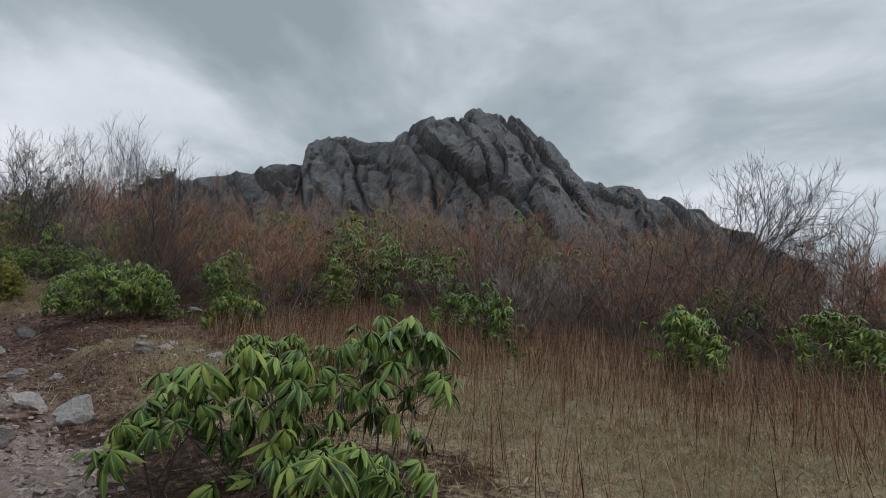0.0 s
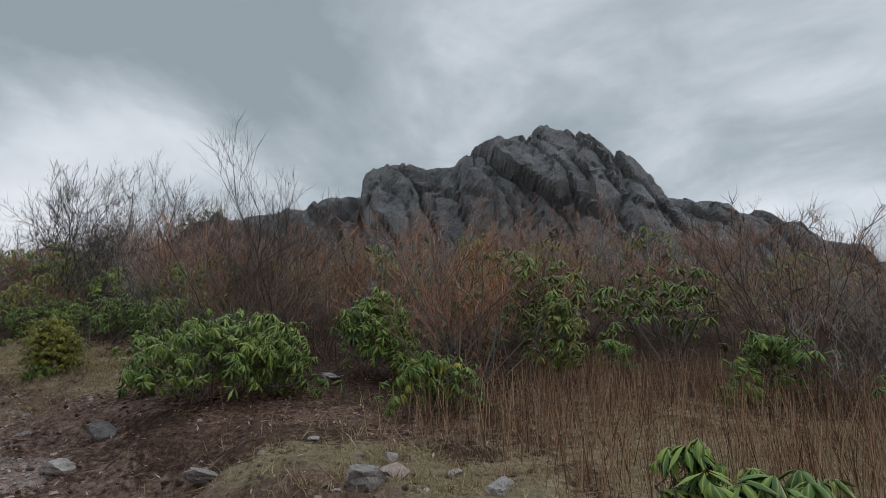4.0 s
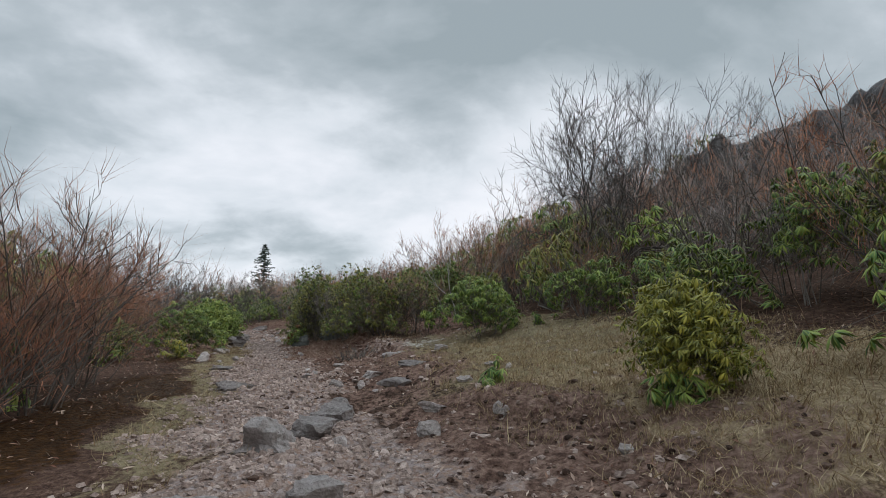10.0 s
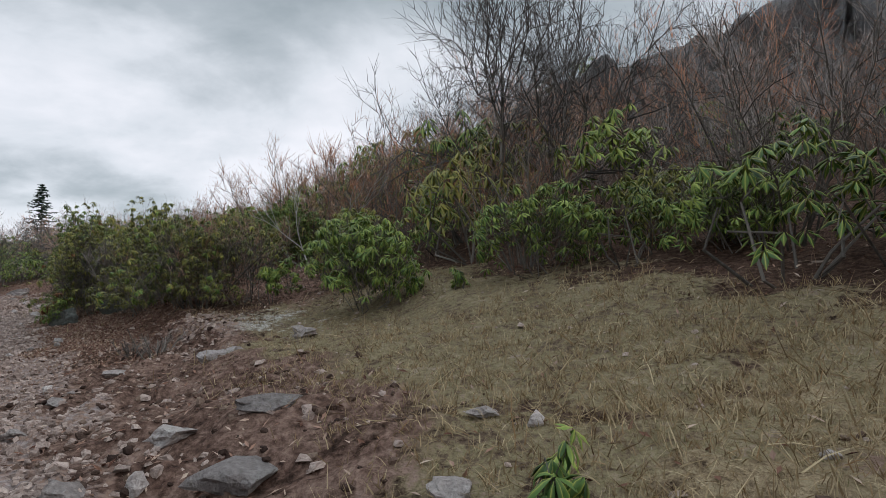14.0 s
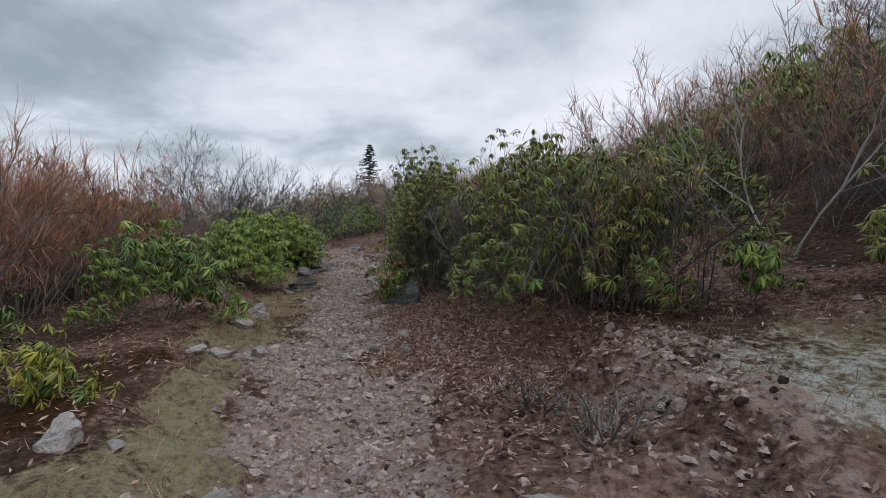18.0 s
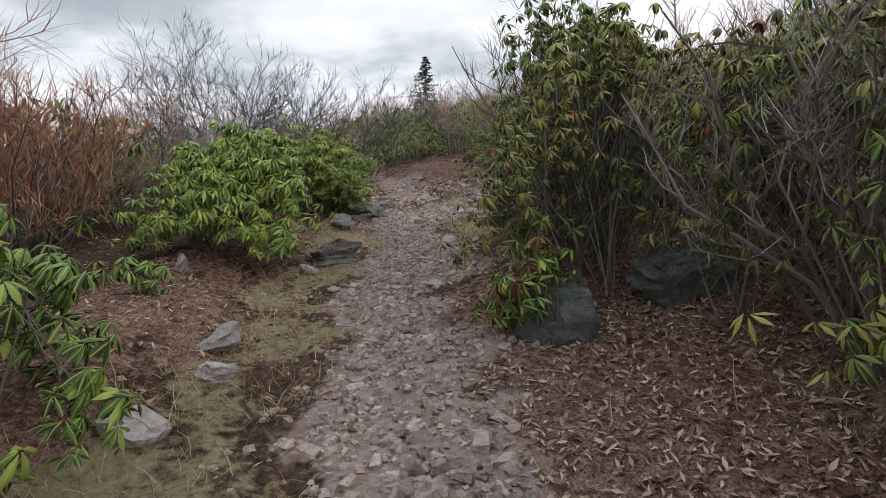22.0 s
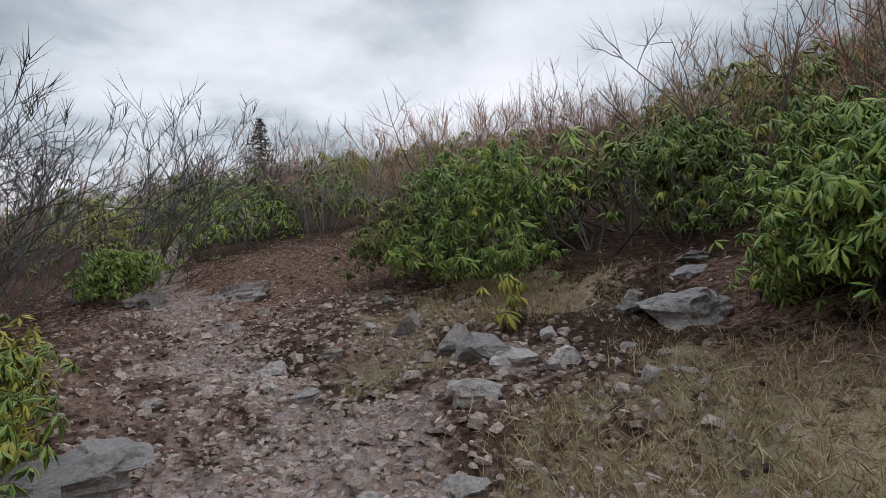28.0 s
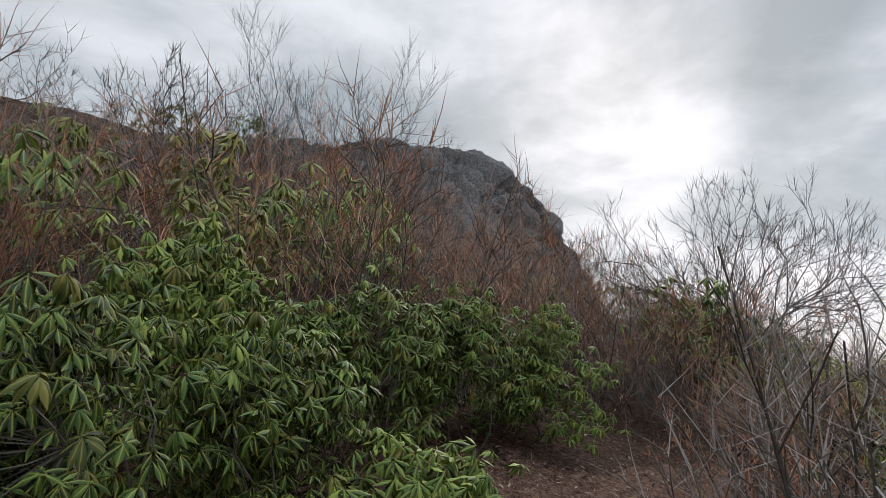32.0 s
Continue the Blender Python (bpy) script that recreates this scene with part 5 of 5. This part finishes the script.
def lay_gravel():
    rng = np.random.default_rng(11)
    for k in range(4):
        x, y, z = scatter(rng, 27000, (-2, 47), (-3.5, 4.5), lambda q, s, d: q["gravel"] ** 1.5 + 0.3 * blob(s, d, 42.7, 0.0, 3.0, 1.9), 0.03)
        v, f = box_stone(rng)
        size = rng.lognormal(-3.3, 0.42, len(x))
        stuff("gravel", "loose pale gravel covering the trail", "gravel", repeat_mesh("gravel", v, f, poses(rng, x, y, z + size * 0.16, size, (1, 0.75, 0.5), 0.28), CHIP))
    x, y, z = scatter(rng, 16000, (-2, 47), (-4, 7), lambda q, s, d: 0.5 * q["gravel"] + 0.55 * q["soil"] + 0.25 * q["litter"] + 0.2 * q["moss"], 0.1)
    v, f = box_stone(rng)
    size = rng.lognormal(-3.3, 0.5, len(x))
    stuff("scree", "small stones strewn over soil beside the trail", "gravel", repeat_mesh("scree", v, f, poses(rng, x, y, z + size * 0.08, size, (1, 0.7, 0.4), 0.25), CHIP))
    trail = thing("stony_trail", "larger loose stones bedded in the gravel trail", "stones", Matrix(), kind="structure")
    shapes = []
    for k in range(8):
        pile = Pile()
        v, f = angular(rng, 1, 5, 0.12)
        pile.put(v * (0.5, 0.38, 0.22), f)
        shapes.append(pile.mesh("stone", CHIP))
    x, y, z = scatter(rng, 1500, (2, 46), (-3, 4.5), lambda q, s, d: 0.85 * q["gravel"] + 0.3 * q["soil"], 0.3)
    for i in range(min(300, len(x))):
        size = min(rng.lognormal(-2.25, 0.35), 0.22)
        m = Matrix.Translation((x[i], y[i], z[i] + 0.04 * size)) @ Matrix.Rotation(rng.uniform(0, 6.28), 4, "Z") @ Matrix.Rotation(rng.normal(0, 0.15), 4, "X") @ Matrix.Scale(size, 4)
        part("stone", shapes[rng.integers(8)], trail, m=m)


    x, y, z = scatter(rng, 26000, (0, 47), (-3, 4.5), lambda q, s, d: 0.75 * q["gravel"] ** 1.3 + 0.2 * q["soil"] + 0.22 * blob(s, d, 42.9, 0.2, 3.2, 1.9), 0.12)
    for k in range(3):
        v, f = box_stone(rng)
        pick = slice(k, None, 3)
        size = np.minimum(rng.lognormal(-2.85, 0.38, len(x[pick])), 0.13)
        stuff("trail_stones", "fist-sized angular stones along the trail", "stones", repeat_mesh("trail_stones", v, f, poses(rng, x[pick], y[pick], z[pick] + size * 0.06, size, (1, 0.74, 0.36), 0.2), CHIP))


lay_gravel()


def blade(curve):
    return np.array([(-0.5, 0, 0), (0.5, 0, 0), (-0.35, curve * 0.35, 0.55), (0.35, curve * 0.35, 0.55), (0, curve, 0.95)]) * (0.05, 1, 1), [(0, 1, 3), (0, 3, 2), (2, 3, 4)]


def tussocks(rng, x, y, z, each, spread):
    """Several blades round each place."""
    k = rng.poisson(each, len(x))
    x, y, z = (np.repeat(q, k) for q in (x, y, z))
    dx, dy = rng.normal(0, spread, len(x)), rng.normal(0, spread, len(x))
    return x + dx, y + dy, surface(x + dx, y + dy)


def lay_grass():
    rng = np.random.default_rng(12)
    for curve in (0.25, 0.8, 1.5):
        x, y, z = scatter(rng, 27000, (-4, 46), (-4.5, 10), lambda q, s, d: 0.95 * q["straw"] + 0.3 * q["moss"] + 0.1 * q["litter"], 0.03)
        x, y, z = tussocks(rng, x, y, z, 8, 0.06)
        v, f = blade(curve)
        stuff("dry_grass", "dry straw-coloured grass in tufts", "grass", repeat_mesh("dry_grass", v, f, poses(rng, x, y, z - 0.008, rng.uniform(0.045, 0.13, len(x)) * np.where(rng.random(len(x)) < 0.08, 1.7, 1.0), (0.9, 1, 1), lean=0.65), STRAW))
    for s_range, d_range, curve in (((37.5, 45.5), (0.2, 3.6), 0.7), ((13.5, 24), (3.6, 8.2), 0.6), ((-2, 9), (3.2, 9.5), 0.5)):
        x, y, z = scatter(rng, 7000, s_range, d_range, lambda q, s, d: 0.9 * q["straw"] + 0.5 * q["moss"] - 0.6 * q["gravel"], 0.1)
        x, y, z = tussocks(rng, x, y, z, 9, 0.035)
        v, f = blade(curve)
        stuff("dry_grass", "tufts of short tan grass", "grass", repeat_mesh("dry_grass", v, f, poses(rng, x, y, z - 0.008, rng.uniform(0.04, 0.1, len(x)), (1.7, 1, 1), lean=0.5), STRAW))
    x, y, z = scatter(rng, 24000, (0, 46), (-3.5, 8), lambda q, s, d: 0.75 * q["moss"] + 0.12 * q["straw"], 0.15)
    x, y, z = tussocks(rng, x, y, z, 6, 0.09)
    v, f = blade(0.5)
    stuff("turf", "short olive turf between the stones", "grass", repeat_mesh("turf", v, f, poses(rng, x, y, z - 0.005, rng.uniform(0.025, 0.06, len(x)), (2, 1, 1), lean=0.5), TURF))
    x, y, z = scatter(rng, 17000, (-7, 9.5), (3.6, 10.5), lambda q, s, d: 0.25 + 0.6 * q["straw"] * (0.4 + 0.6 * (d > 5.5)) - 0.8 * q["moss"], 0.05)
    x, y, z = tussocks(rng, x, y, z, 3, 0.1)
    v, f = blade(0.18)
    stuff("dead_weeds", "tall dead brown weed stalks", "weeds", repeat_mesh("dead_weeds", v, f, poses(rng, x, y, z - 0.02, rng.uniform(0.25, 0.75, len(x)), (0.22, 1, 1), lean=0.16), STALK))
    x, y, z = scatter(rng, 12000, (8, 54), (-7, 9.5), lambda q, s, d: 0.02 + 0.5 * ((d > np.interp(s, (8, 13, 20), (5.4, 5.2, 7.0))) & (s < 20)) + 0.35 * (d > 7.6) + 0.3 * (d < -2.4), 0.1)
    stuff("dead_weeds", "dead weed stalks under the shrubs", "weeds", repeat_mesh("dead_weeds", v, f, poses(rng, x, y, z - 0.02, rng.uniform(0.15, 0.5, len(x)), (0.3, 1, 1), lean=0.25), STALK))


lay_grass()


def lay_litter():
    rng = np.random.default_rng(13)
    v = np.array([(-0.5, 0, 0), (0, 0.14, 0.05), (0.5, 0, 0.02), (0, -0.14, 0.06), (0, 0, -0.01)])
    f = [(0, 4, 1), (4, 2, 1), (0, 3, 4), (4, 3, 2)]
    x, y, z = scatter(rng, 135000, (0, 52), (-6, 10), lambda q, s, d: 0.9 * q["litter"] + 0.28 * q["soil"] + 0.12 * q["rust"] + 0.1 + 0.14 * (d > 7.2) + 0.2 * (d < -2.2), 0.05)
    stuff("leaf_litter", "fallen brown curled leaves under the shrubs", "leaves", repeat_mesh("leaf_litter", v, f, poses(rng, x, y, z + 0.012, rng.uniform(0.035, 0.1, len(x)), lean=0.4), FALLEN))
    x, y, z = scatter(rng, 34000, (27, 38), (0.8, 5.0), lambda q, s, d: q["litter"], 0.2)
    stuff("leaf_litter", "pale broken leaves strewn thickly under the shrubs", "leaves", repeat_mesh("leaf_litter", v, f, poses(rng, x, y, z + 0.014, rng.uniform(0.025, 0.075, len(x)), (1, 1.2, 1), lean=0.5), FALLEN))
    x, y, z = scatter(rng, 15000, (8, 46), (-3.5, 6), lambda q, s, d: 0.9 * q["soil"] + 0.12 * q["gravel"] + 0.1 * q["litter"], 0.1)
    v, f = ICO[1]
    v = v * (1 + 0.14 * np.random.default_rng(3).normal(0, 1, (len(v), 1)))
    size = np.minimum(rng.lognormal(-3.6, 0.4, len(x)), 0.05)
    stuff("soil_clods", "dark crumbly clods of torn soil", "soil", repeat_mesh("soil_clods", v, f, poses(rng, x, y, z, size, (1, 0.8, 0.7), 0.3), CLOD))
    v, f = blade(0.3)
    x, y, z = scatter(rng, 3500, (4, 46), (-4.5, 8.5), lambda q, s, d: 0.25 + 0.3 * q["litter"] + 0.3 * q["soil"], 0.05)
    stuff("dead_sticks", "thin dead sticks lying on the ground", "sticks", repeat_mesh("dead_sticks", np.array([(p[0] * 0.3, p[2], p[1]) for p in v]), f, poses(rng, x, y, z + 0.015, rng.uniform(0.08, 0.26, len(x)), lean=0.1), PALE_STICK))


CLOD = material("torn_soil", lambda n: (n.ramp(n.math("ADD", n.math("MULTIPLY", island(n), 0.6), n.math("MULTIPLY", n.noise(obj(n), 30, 4), 0.4)), (0.2, (0.035, 0.022, 0.018)), (0.6, (0.13, 0.085, 0.066)), (0.9, (0.27, 0.2, 0.155))), 0.95, n.noise(obj(n), 60, 4), 0.8, 0.02))
PALE_STICK = material("dead_stick_bark", paint_blades((0.14, 0.105, 0.08), (0.27, 0.22, 0.18), (0.36, 0.31, 0.27)))
lay_litter()
